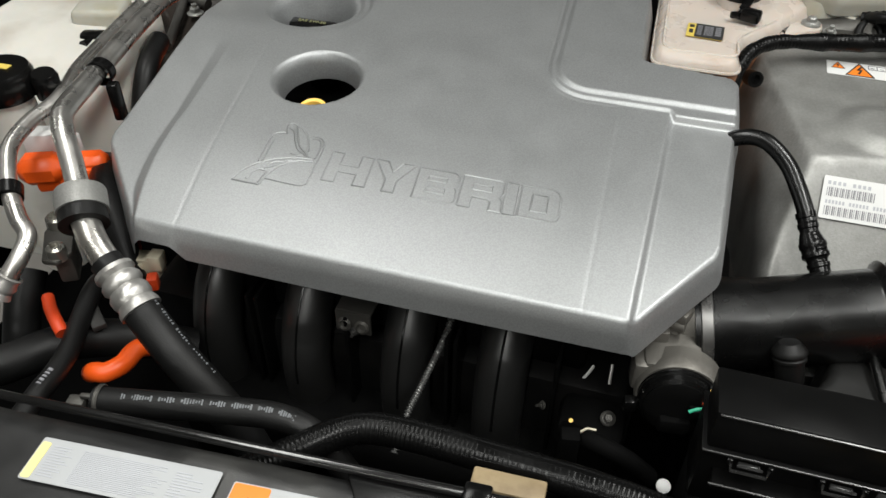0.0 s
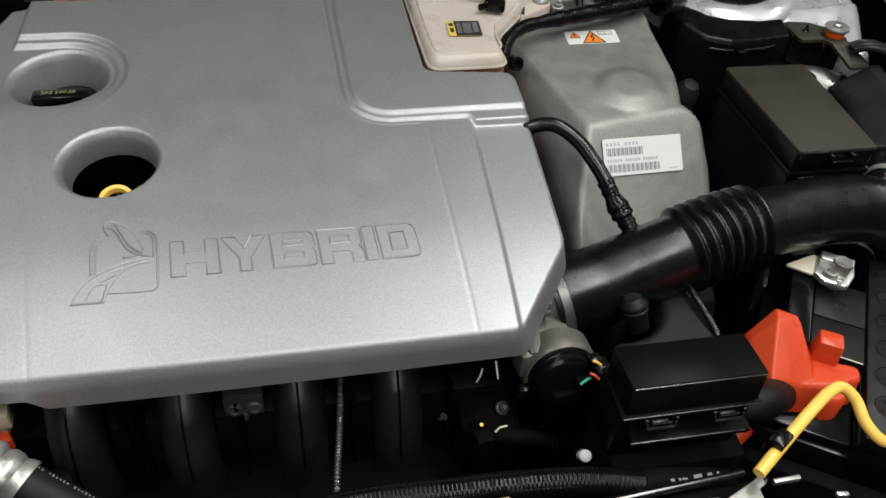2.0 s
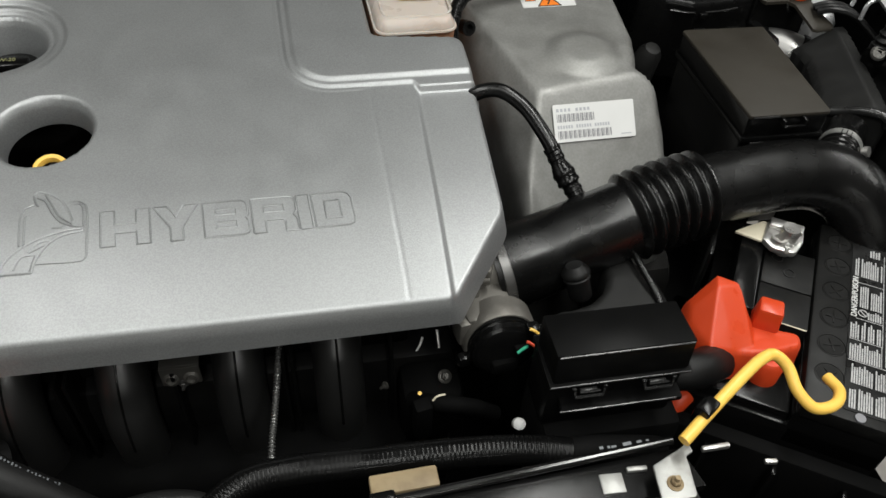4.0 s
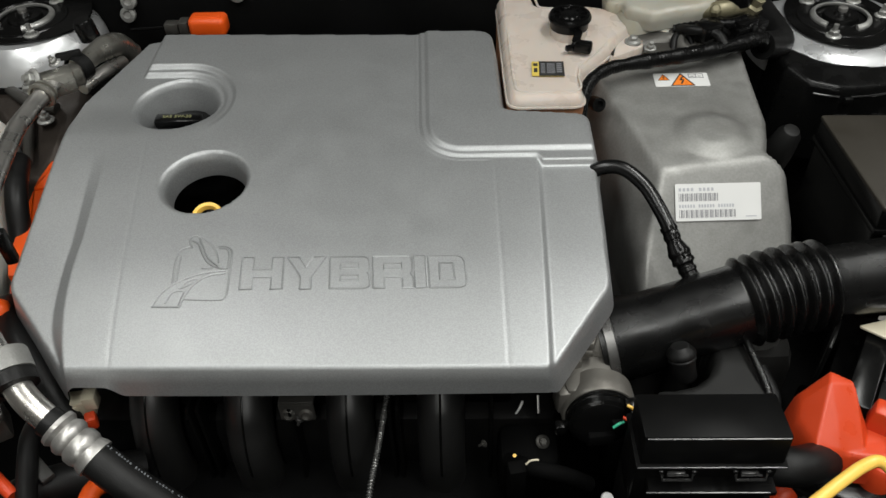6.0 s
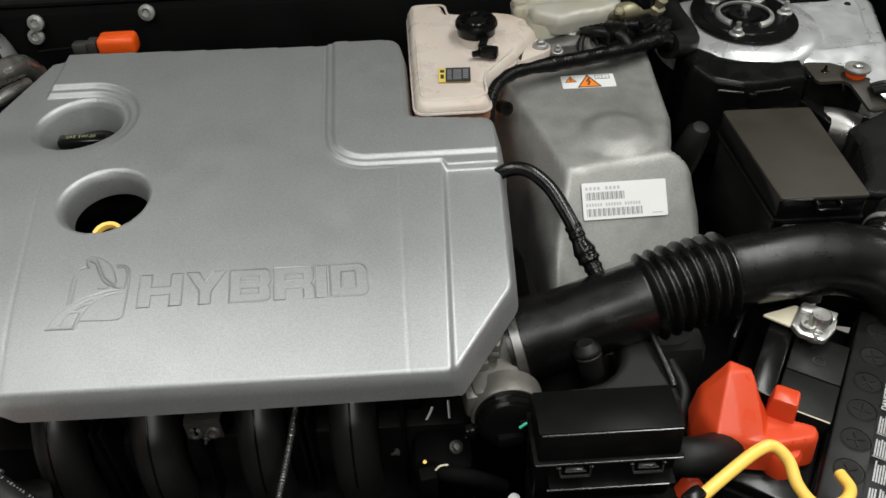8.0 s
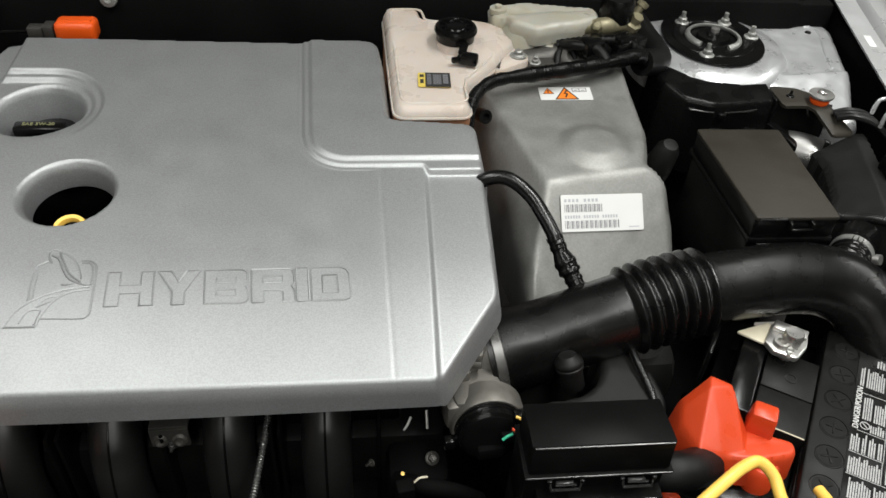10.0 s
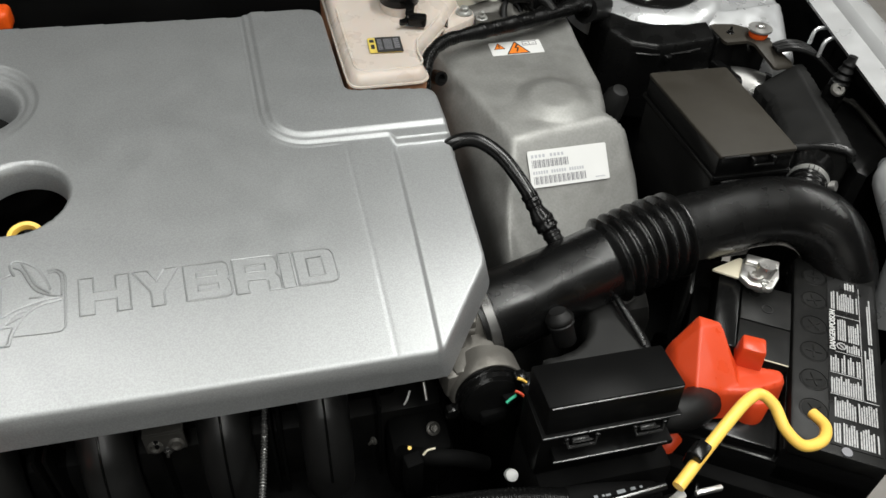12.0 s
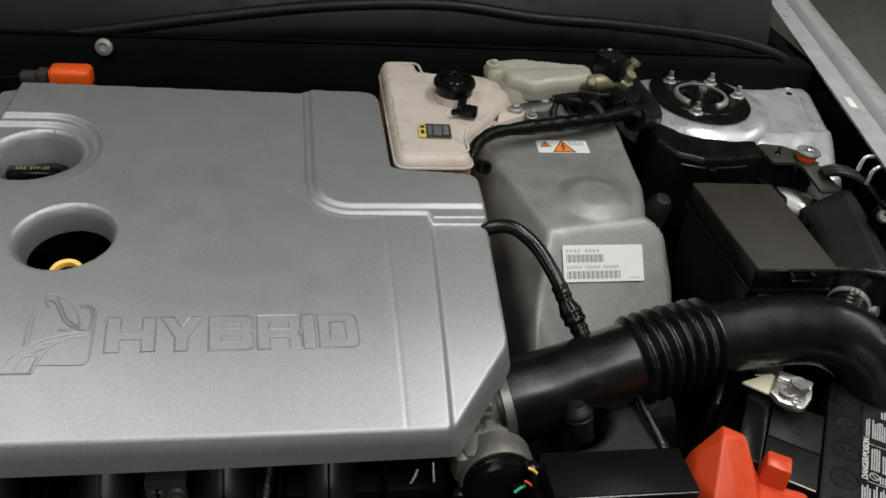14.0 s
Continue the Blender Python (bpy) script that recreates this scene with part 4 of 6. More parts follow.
# ---- brake cluster behind the transaxle ----
brake = thing("brake_fluid_reservoir", (0.38, 0.48, 0.85), "cream brake fluid reservoir on the master cylinder", "brake reservoir")
TOP = rounded([(0.306, 0.487, 0.008), (0.318, 0.493, 0.006), (0.3616, 0.498, 0.02), (0.4476, 0.473, 0.006), (0.443, 0.4316, 0.012), (0.4144, 0.423, 0.01), (0.36, 0.4135, 0.015), (0.329, 0.431, 0.01), (0.327, 0.452, 0.006), (0.3085, 0.458, 0.008)])
part("reservoir", plate(TOP, lambda x, y: 0.951 + 0.05 * (x - 0.31) + 0.004 * ease(0.465, 0.45, y) + 0.0015 * noise.noise((x * 40, y * 40, 7)), 0.003, 0.022, -0.003, 0.005), MILK, brake, sharp=60)
part("lug", merge(lathe([(0.011, -0.006), (0.011, 0.001), (0.0, 0.001)], (0.318, 0.472, 0.955), (0, 0, 1), 20), lathe([(0.0045, 0), (0.0045, 0.004), (0.0025, 0.0045), (0, 0.003)], (0.318, 0.472, 0.956), (0, 0, 1), 12)), MILK, brake)
part("neck", merge(lathe([(0.03, -0.09), (0.031, -0.02), (0.029, 0.0), (0.026, 0.004), (0, 0.004)], (0.352, 0.452, 0.937), (0.03, 0.05, 1), 32), lathe([(0.016, -0.05), (0.017, 0.0), (0.012, 0.006), (0, 0.006)], (0.385, 0.428, 0.925), (0.1, -0.15, 1), 24)), MILK, brake)
part("side_tank", merge(tube([(0.425, 0.438, 0.946), (0.45, 0.432, 0.951), (0.474, 0.442, 0.95), (0.496, 0.45, 0.952)], 0.011, 14, 6), lathe([(0.012, 0), (0.012, 0.012), (0.008, 0.014), (0.008, 0.024), (0, 0.024)], (0.487, 0.444, 0.942), (0.3, -0.4, 0.9), 6), lathe([(0.007, 0), (0.007, 0.02), (0.0045, 0.022), (0, 0.022)], (0.44, 0.428, 0.942), (-0.2, -0.5, 0.8), 6), lathe([(0.0055, 0), (0.0055, 0.016), (0.008, 0.017), (0.008, 0.023), (0, 0.024)], (0.492, 0.45, 0.955), (0.5, 0.1, 0.8), 10)), BRASS, brake, "yellow passivated pipe union")
part("cap", lathe([(0.021, -0.004), (0.022, 0.0), (0.022, 0.02), (0.0195, 0.026), (0.017, 0.024), (0, 0.024)], (0.4686, 0.449, 0.957), (0, 0, 1), 28), BLACK, brake)
master = thing("brake_master_cylinder", (0.4, 0.43, 0.88), "cast metal brake master cylinder with small pipes", "master cylinder")
part("cylinder", tube([(0.335, 0.415, 0.905), (0.4, 0.42, 0.915), (0.47, 0.43, 0.92)], 0.017, 18), GREYCAST, master)
part("boss", lathe([(0.02, 0), (0.02, 0.02), (0.014, 0.024), (0.01, 0.024), (0.01, 0.016), (0, 0.016)], (0.41, 0.41, 0.912), (-0.1, -0.6, 0.7), 20), GREYCAST, master)
part("arch", tube([(0.385, 0.39, 0.918), (0.388, 0.402, 0.928), (0.397, 0.408, 0.931), (0.406, 0.406, 0.928), (0.41, 0.4, 0.92)], 0.0045, 12), RUBBER, master)
part("flange", prism(rounded([(0.345, 0.375, 0.006), (0.372, 0.378, 0.006), (0.4, 0.395, 0.006), (0.38, 0.41, 0.006), (0.35, 0.4, 0.006)]), 0.912, 0.921, 0.002), GREYCAST, master)
part("connector", box(0.425, 0.393, 0.942, 0.028, 0.024, 0.022, 0.004, 25), BLACK, master)
for k in range(3):
    part("pipe", tube([(0.39 + 0.022 * k, 0.42, 0.915), (0.4 + 0.025 * k, 0.405, 0.938 + 0.004 * k), (0.425 + 0.022 * k, 0.4, 0.938), (0.45 + 0.018 * k, 0.42, 0.91)], 0.0042, 8), RUBBER, master)
for x, y, z in ((0.435, 0.41, 0.936), (0.47, 0.405, 0.94), (0.49, 0.42, 0.93)):
    part("plug", merge(box(x, y, z, 0.03, 0.02, 0.024, 0.003, 20 + 400 * (x - 0.45)), box(x - 0.004, y - 0.012, z - 0.002, 0.018, 0.008, 0.014, 0.002, 20 + 400 * (x - 0.45))), BLACK, master, "black wiring plug")
bolt(master, (0.3565, 0.391, 0.921), 0.0048, (0, -0.3, 1))
loom = thing("taped_wiring_loom", (0.37, 0.38, 0.9), "thick black taped wiring loom lying across the transaxle", "wiring loom")
part("loom", tube([(0.258, 0.262, 0.885), (0.262, 0.285, 0.915), (0.272, 0.305, 0.927), (0.292, 0.324, 0.931), (0.32, 0.336, 0.931), (0.37, 0.349, 0.931), (0.424, 0.363, 0.932), (0.465, 0.379, 0.932), (0.488, 0.392, 0.93), (0.503, 0.412, 0.91)], lambda s: 0.0076 + 0.0003 * math.sin(s * 310) + 0.0003 * math.sin(s * 137 + 1) + 0.0018 * ease(0.12, 0.15, s) + 0.00018 * math.sin(s * 1500), 18, 40), CONDUIT, loom)
part("branch", tube([(0.5, 0.4, 0.925), (0.47, 0.402, 0.944), (0.43, 0.408, 0.942), (0.39, 0.42, 0.93)], lambda s: 0.007 + 0.0005 * math.sin(s * 900), 12, 30), CONDUIT, loom)
part("branch", tube([(0.44, 0.365, 0.936), (0.43, 0.382, 0.944), (0.4, 0.397, 0.942), (0.395, 0.43, 0.925)], 0.006, 12), RUBBER, loom)
part("tower_run", tube([(0.503, 0.412, 0.91), (0.535, 0.438, 0.9), (0.538, 0.475, 0.9), (0.536, 0.515, 0.9), (0.54, 0.56, 0.895)], 0.0175, 16, 8), RUBBER, loom, "thick black sleeve beside the tower")
part("end_plug", lathe([(0.008, 0), (0.0085, 0.004), (0.0085, 0.016), (0.005, 0.016), (0.005, 0.01), (0, 0.01)], (0.277, 0.303, 0.9), (0.25, -0.7, 0.25), 18), BLACK, loom)

# ---- strut towers and inner wings ----
def strut_tower(name, side, cx, cy, cz, flank=0.107):
    """A suspension tower with its black top mount and three studs."""
    t = thing(name, (cx, cy, 0.5), "silver painted suspension tower with black strut mount", "strut tower", "suspension towers")
    # Lower flank in near-black, the tower above it in silver paint.
    part("flank", lathe([(flank + 0.022, cz * -1.0 + 0.43), (flank + 0.006, -0.042)], (cx, cy, cz), (0, 0, 1), 48), DARK, t, "dark lower tower flank")
    part("tower", lathe([(flank + 0.007, -0.045), (flank + 0.005, -0.03), (flank, -0.014), (flank - 0.009, -0.004), (0.08, 0.0), (0.045, 0.0)], (cx, cy, cz), (0, 0, 1), 64), PAINT, t)
    line = [(cx + 0.07 * math.cos(radians(a)), cy + (0.079 if a > 180 else 0.092) * math.sin(radians(a))) for a in range(0, 360, 6)]
    if side < 0:
        line = [(cx + 0.088 * math.cos(radians(a)), cy + (0.0685 if a > 180 else 0.1) * math.sin(radians(a))) for a in range(0, 360, 6)]
    part("mount_plate", prism(line, cz + 0.001, cz + 0.005, 0.0015), BLACK, t)
    part("mount_rim", lathe([(0.05, 0.004), (0.052, 0.0065), (0.056, 0.0065), (0.058, 0.004)], (cx, cy, cz), (0, 0, 1), 48), BLACK, t, "pressed ring in the black plate")
    ring = [(cx + 0.036 * math.cos(radians(a)), cy + 0.036 * math.sin(radians(a)), cz + 0.0075) for a in range(-75, 231, 9)]
    part("retainer", tube(ring, 0.0044, 10, 2, True, 0.6), ZINC, t, "bright steel retaining ring")
    part("hub", lathe([(0.024, 0.004), (0.022, 0.011), (0.012, 0.0115), (0.01, 0.015), (0.0, 0.015)], (cx, cy, cz), (0, 0, 1), 32), BLACK, t)
    part("rod_end", lathe([(0.006, 0.0), (0.006, 0.02), (0, 0.021)], (cx, cy, cz), (0, 0, 1), 12), STEEL, t)
    for a in (-118, 3, 54, 121) if side > 0 else (-60, 65, 180):
        bolt(t, (cx + 0.057 * math.cos(radians(a)), cy + 0.057 * math.sin(radians(a)), cz + 0.005), 0.0065, stud=0.008)
    return t


strut_tower("strut_tower", 1, 0.632, 0.497, 0.898)
strut_tower("strut_tower", -1, -0.484, 0.512, 0.913, 0.093)
apron = thing("inner_wing_panel", (0.75, 0.4, 0.5), "silver painted inner wing panel beside the strut tower", "body panel")
AP = rounded([(0.575, 0.6, 0.02), (0.562, 0.47, 0.06), (0.6, 0.41, 0.03), (0.68, 0.396, 0.02), (0.742, 0.37, 0.012), (0.762, 0.342, 0.01), (0.79, 0.336, 0.012), (0.812, 0.428, 0.06), (0.85, 0.56, 0.03), (0.845, 0.598, 0.02)])
part("panel", plate(AP, lambda x, y: 0.888 - 0.026 * ease(0.428, 0.352, y - 0.08 * (x - 0.7)) - 0.004 * ease(0.7, 0.725, x) * ease(0.42, 0.424, y - 0.12 * (x - 0.7)) + 0.00012 * noise.noise((x * 5, y * 5, 1)), 0.003, 0.25, 0.0, 0.014), PAINT, apron, sharp=60)
part("edge_bead", tube([(0.745, 0.578, 0.8842), (0.8, 0.578, 0.8842), (0.82, 0.568, 0.8842), (0.818, 0.54, 0.8842), (0.802, 0.49, 0.8842), (0.791, 0.445, 0.8842)], 0.0016, 8, 8), PAINT, apron, "pressed edge bead")
part("drain_plug", lathe([(0.0, 0.0012), (0.004, 0.001), (0.005, -0.001)], (0.806, 0.555, 0.8846), (0, 0, 1), 16), DARK, apron, "small dark plug")
apron_l = thing("inner_wing_panel", (-0.55, 0.45, 0.5), "silver painted inner wing panel beside the strut tower", "body panel")
part("panel", plate(rounded([(-0.75, 0.62, 0.02), (-0.75, 0.42, 0.03), (-0.52, 0.44, 0.03), (-0.45, 0.45, 0.03), (-0.42, 0.6, 0.03)]), lambda x, y: 0.9 + 0.002 * noise.noise((x * 9, y * 9, 5)), 0.008, 0.25, 0.0, 0.014), PAINT, apron_l, sharp=60)
part("edge_bead", tube([(-0.7, 0.445, 0.9005), (-0.6, 0.452, 0.9005), (-0.52, 0.46, 0.9005)], 0.0016, 8, 8), PAINT, apron_l, "pressed edge bead")

# Brown casting, its colour also darkened for the shade between tower and pipes.
mount = thing("engine_mount_casting", (-0.44, 0.34, 0.6), "brown weathered casting between the tower and the pipes", "casting")
part("casting", plate(rounded([(-0.52, 0.45, 0.02), (-0.525, 0.4, 0.02), (-0.45, 0.33, 0.015), (-0.425, 0.25, 0.015), (-0.388, 0.24, 0.012), (-0.375, 0.36, 0.02), (-0.38, 0.43, 0.02), (-0.42, 0.425, 0.01)]), lambda x, y: 0.846 + 0.14 * (y - 0.33) + 0.006 * noise.noise((x * 22, y * 22, 8)), 0.005, 0.2, 0.002, 0.01), HEATED, mount, sharp=60)
part("rib", merge(tube([(-0.49, 0.42, 0.862), (-0.45, 0.385, 0.864), (-0.41, 0.375, 0.858)], 0.008, 10), tube([(-0.45, 0.385, 0.862), (-0.43, 0.33, 0.855), (-0.41, 0.27, 0.848)], 0.006, 10)), GREYCAST, mount)
bolt(mount, (-0.455, 0.405, 0.866), 0.008, mat=ZINC)
bolt(mount, (-0.415, 0.35, 0.856), 0.007, mat=ZINC)

# ---- control module, air box and brackets by the strut tower ----
module = thing("control_module_box", (0.588, 0.19, 0.7), "satin black plastic module box with flat clipped lid", "module box")
LIDLINE = [(0.5315, 0.269), (0.632, 0.2665), (0.629, 0.1), (0.5385, 0.101)]
# Lid top brown, skirt black: lit top and shaded sides put into colour.
part("lid", prism(rounded([(x, y, 0.004) for x, y in LIDLINE], 4), 0.895, 0.9, 0.0018), SATIN, module, "flat satin black lid with reflected brown in its colour")
part("lid_skirt", merge(prism(rounded([(0.5815 + (x - 0.5815) * 0.99, 0.184 + (y - 0.184) * 0.99, 0.004) for x, y in LIDLINE], 4), 0.872, 0.8965, 0.001),
                        prism(rounded([(0.5815 + (x - 0.5815) * 1.03, 0.184 + (y - 0.184) * 1.02, 0.004) for x, y in LIDLINE], 4), 0.866, 0.873, 0.0015)), BLACK, module)
part("body", prism(rounded([(0.5815 + (x - 0.5815) * 0.97, 0.184 + (y - 0.184) * 0.97, 0.006) for x, y in LIDLINE], 4), 0.74, 0.868, 0.003), BLACK, module)
for x in (0.574, 0.5975):
    part("latch", merge(box(x, 0.097, 0.8945, 0.004, 0.007, 0.007, 0.001), box(x, 0.0935, 0.8935, 0.0035, 0.004, 0.009, 0.001)), BLACK, module)
part("latch_bar", box(0.5858, 0.0915, 0.8905, 0.0235, 0.003, 0.003, 0.001), BLACK, module)
# Beads added for the highlights on the lid and body edges.
part("lid_bead", tube([(0.5415, 0.0996, 0.8988), (0.556, 0.0992, 0.8988), (0.57, 0.099, 0.8988)], 0.0013, 8, 4), EDGE, module, "glossy bead standing in for an edge highlight")
part("body_bead", tube([(0.546, 0.0965, 0.868), (0.56, 0.0963, 0.868), (0.5745, 0.096, 0.868)], 0.0011, 8, 4), EDGE, module, "glossy bead standing in for an edge highlight")
for x in (0.556, 0.598):
    part("hinge", box(x, 0.271, 0.893, 0.014, 0.008, 0.008, 0.001), BLACK, module)
airbox = thing("air_filter_box", (0.71, 0.2, 0.6), "black moulded air filter housing beside the wing", "air filter box")


def airbox_height(x, y):
    """A flat crest along the wing, a broad slope to the module and a steep flank to the wing."""
    ridge = 0.7135 + 0.262 * (y - 0.128)
    return 0.87 - 0.62 * max(0.0, ridge - x) - 2.6 * max(0.0, x - ridge - 0.014) - 0.12 * max(0.0, 0.145 - y)


part("housing", plate(rounded([(0.714, 0.306, 0.004), (0.776, 0.306, 0.006), (0.76, 0.226, 0.02), (0.742, 0.135, 0.015), (0.724, 0.118, 0.012), (0.669, 0.1735, 0.006), (0.69, 0.2, 0.02), (0.709, 0.262, 0.02)]), airbox_height, 0.0028, 0.2, 0.003, 0.004), PUMPGREY, airbox, sharp=32)
part("front_rail", tube([(0.6705, 0.1735, 0.8425), (0.687, 0.158, 0.8515), (0.704, 0.1405, 0.863), (0.7205, 0.1235, 0.8665), (0.727, 0.121, 0.855)], 0.0055, 14, 8), EDGE, airbox, "shiny rounded front edge")
part("neck", lathe([(0.0215, 0.004), (0.0232, 0.006), (0.0232, 0.012), (0.0222, 0.014), (0.0222, 0.04)], (0.66, 0.1, 0.8465), (0.022, 0.0245, -0.001), 36), BLACK, airbox)
part("hose_clamp", lathe([(0.0215, 0.0), (0.0229, 0.0006), (0.0229, 0.0078), (0.0215, 0.0084)], (0.6588, 0.0985, 0.8466), (0.022, 0.0245, -0.001), 44), ZINC, airbox, "steel band clamp")
part("clamp_screw", lathe([(0, 0), (0.0045, 0), (0.0045, 0.006), (0.0035, 0.007), (0.0058, 0.008), (0.0058, 0.013), (0, 0.0135)], (0.674, 0.09, 0.85), (0.55, -0.7, 0.45), 14), STEEL, airbox)
part("worm_band", merge(*[box(0.6603 + 0.0036 * k, 0.1005 - 0.0034 * k, 0.8695 - 0.0011 * k * k, 0.0012, 0.0075, 0.0012, 0.0003, -42) for k in range(-2, 4)]), DARK, airbox, "slots of the worm band")
snorkel = thing("air_snorkel", (0.6, 0.4, 0.75), "glossy black air snorkel curving round the strut tower", "snorkel")
part("snorkel", plate(rounded([(0.525, 0.439, 0.006), (0.561, 0.441, 0.006), (0.575, 0.413, 0.015), (0.598, 0.4, 0.02), (0.639, 0.393, 0.01), (0.674, 0.395, 0.003), (0.676, 0.36, 0.003), (0.615, 0.353, 0.01), (0.588, 0.353, 0.02), (0.551, 0.365, 0.02), (0.531, 0.393, 0.015)]), lambda x, y: 0.891 - 0.25 * max(0.0, 0.392 - y), 0.0016, 0.1, 0.004, 0.006), CONDUIT, snorkel, sharp=60)
part("flange", box(0.673, 0.376, 0.866, 0.006, 0.04, 0.04, 0.002, 3), CONDUIT, snorkel)
# Two short beads draw the glints along the snorkel's lower edge.
part("glint_bead", tube([(0.56, 0.359, 0.872), (0.578, 0.353, 0.8715), (0.59, 0.351, 0.871)], 0.0014, 8, 8), EDGE, snorkel, "glossy bead for glints on the lower edge")
part("glint_bead", tube([(0.604, 0.3505, 0.871), (0.628, 0.353, 0.871), (0.65, 0.3565, 0.872)], 0.0013, 8, 8), EDGE, snorkel, "glossy bead for glints on the lower edge")
part("clip_tab", box(0.6, 0.347, 0.868, 0.01, 0.006, 0.008, 0.001, 0), GLOSSY, snorkel)
mount = thing("rubber_mount", (0.55, 0.34, 0.6), "black rubber mount between transaxle and module box", "rubber mount")
part("bush", lathe([(0.0, 0.02), (0.01, 0.018), (0.016, 0.008), (0.02, -0.03), (0.02, -0.25)], (0.54, 0.35, 0.81), (0.1, -0.3, 1), 28), PUMPGREY, mount)
stay = thing("mounting_stay", (0.7, 0.37, 0.87), "black pressed steel stay with zinc bolt on orange grommet", "stay")
part("strap", plate(rounded([(0.679, 0.398, 0.003), (0.714, 0.392, 0.006), (0.742, 0.368, 0.006), (0.7415, 0.335, 0.006), (0.758, 0.3, 0.003), (0.728, 0.298, 0.003), (0.717, 0.336, 0.006), (0.711, 0.3468, 0.004), (0.679, 0.347, 0.003)]), lambda x, y: 0.885 - 0.37 * max(0.0, 0.337 - y), 0.003, 0.004, 0.0, 0.0015), SATIN, stay, sharp=60)
part("web", merge(box(0.69, 0.372, 0.83, 0.04, 0.004, 0.1, 0.001, -6), box(0.728, 0.366, 0.83, 0.05, 0.004, 0.1, 0.001, -30)), DARK, stay)
part("hook", tube([(0.712, 0.348, 0.881), (0.714, 0.344, 0.872), (0.72, 0.345, 0.869)], 0.0022, 8, 5), BLACK, stay)
part("grommet", lathe([(0.011, 0), (0.0125, 0.003), (0.0125, 0.007), (0.011, 0.01), (0, 0.01)], (0.728, 0.353, 0.885), (0, 0, 1), 24), ORANGE, stay, "orange rubber grommet")
part("bolt_head", merge(lathe([(0.0, 0.0), (0.0155, 0.0), (0.016, 0.0015), (0.0155, 0.003), (0.006, 0.0035)], (0.728, 0.353, 0.895), (0, 0, 1), 28), lathe([(0.0055, 0.003), (0.0055, 0.006), (0.004, 0.007), (0, 0.007)], (0.728, 0.353, 0.895), (0, 0, 1), 6)), STEEL, stay, "zinc flanged bolt")
bolt(stay, (0.696, 0.368, 0.885), 0.0032, mat=BLACK)
pipe = thing("metal_air_pipe", (0.7, 0.3, 0.83), "dim brushed metal pipe behind the module box", "pipe")
part("pipe", tube([(0.66, 0.352, 0.812), (0.69, 0.344, 0.818), (0.72, 0.33, 0.82), (0.75, 0.31, 0.812)], 0.027, 32), DRUM, pipe)
part("clamp", tube([(0.69, 0.344, 0.818), (0.6975, 0.341, 0.8186)], 0.0295, 32, 2), BLACK, pipe)
part("clamp", tube([(0.732, 0.322, 0.8178), (0.738, 0.318, 0.8165)], 0.029, 32, 2), BLACK, pipe)
part("fin", prism(rounded([(0.662, 0.345, 0.002), (0.676, 0.345, 0.002), (0.684, 0.3, 0.002), (0.678, 0.285, 0.002)]), 0.846, 0.86, 0.001), BLACK, pipe, "black plastic fin")
buffer = thing("bonnet_buffer", (0.755, 0.22, 0.85), "black conical rubber bonnet buffer", "rubber buffer")
part("cone", lathe([(0.0115, 0), (0.0115, 0.006), (0.0085, 0.008), (0.0105, 0.012), (0.0078, 0.016), (0.0095, 0.02), (0.0068, 0.025), (0.0078, 0.029), (0.0055, 0.033), (0.0055, 0.039), (0, 0.04)], (0.7595, 0.219, 0.889), (0.15, 0.05, 1), 24), RUBBER, buffer)
part("seat", box(0.76, 0.221, 0.87, 0.02, 0.022, 0.038, 0.005, 15), BLACK, buffer)
knob = thing("wing_grommet", (0.749, 0.21, 0.87), "pale round grommet below the bonnet buffer", "grommet")
part("disc", lathe([(0.0085, 0), (0.009, 0.003), (0.007, 0.005), (0.003, 0.005), (0.0028, 0.003), (0, 0.003)], (0.753, 0.211, 0.889), (-0.2, -0.6, 0.7), 22), GREYCAST, knob)
lamp_stay = thing("headlamp_bracket", (0.71, 0.02, 0.75), "silver painted headlamp corner bracket", "bracket")
part("corner", tube([(0.745, 0.085, 0.87), (0.732, 0.068, 0.878), (0.72, 0.038, 0.873), (0.714, 0.005, 0.858), (0.714, -0.02, 0.83), (0.716, -0.025, 0.75)], lambda s: 0.012 + 0.01 * ease(0.01, 0.04, s), 18), PAINT, lamp_stay)
liner = thing("wing_liner", (0.76, 0.12, 0.6), "dark grey plastic liner between air filter box and wing", "liner")
part("panel", plate(rounded([(0.77, 0.285, 0.006), (0.812, 0.275, 0.006), (0.808, 0.224, 0.01), (0.7985, 0.141, 0.004), (0.786, 0.131, 0.006), (0.733, 0.098, 0.006), (0.745, 0.14, 0.02)]), lambda x, y: 0.845 + 0.0012 * noise.noise((x * 15, y * 15, 3)), 0.005, 0.12, 0.0, 0.004), DUSTY, liner)
# Pale tube puts the liner's bright edge highlight into colour.
part("ridge", tube([(0.81, 0.24, 0.849), (0.8085, 0.224, 0.85), (0.804, 0.18, 0.849), (0.799, 0.143, 0.847)], 0.0035, 10, 6), GREYCAST, liner, "pale tube standing in for an edge highlight")
part("fold", tube([(0.797, 0.255, 0.85), (0.801, 0.232, 0.853), (0.8075, 0.222, 0.85)], 0.0028, 8, 6), GREYCAST, liner)
harness = thing("wing_wiring_harness", (0.75, 0.31, 0.86), "thin black wires clipped along the inner wing", "wiring")
for k in range(3):
    part("wire", tube([(0.735, 0.315 + 0.006 * k, 0.885), (0.752, 0.305 + 0.008 * k, 0.892), (0.775, 0.29 + 0.01 * k, 0.888), (0.795, 0.26, 0.87)], 0.004, 8), RUBBER, harness)

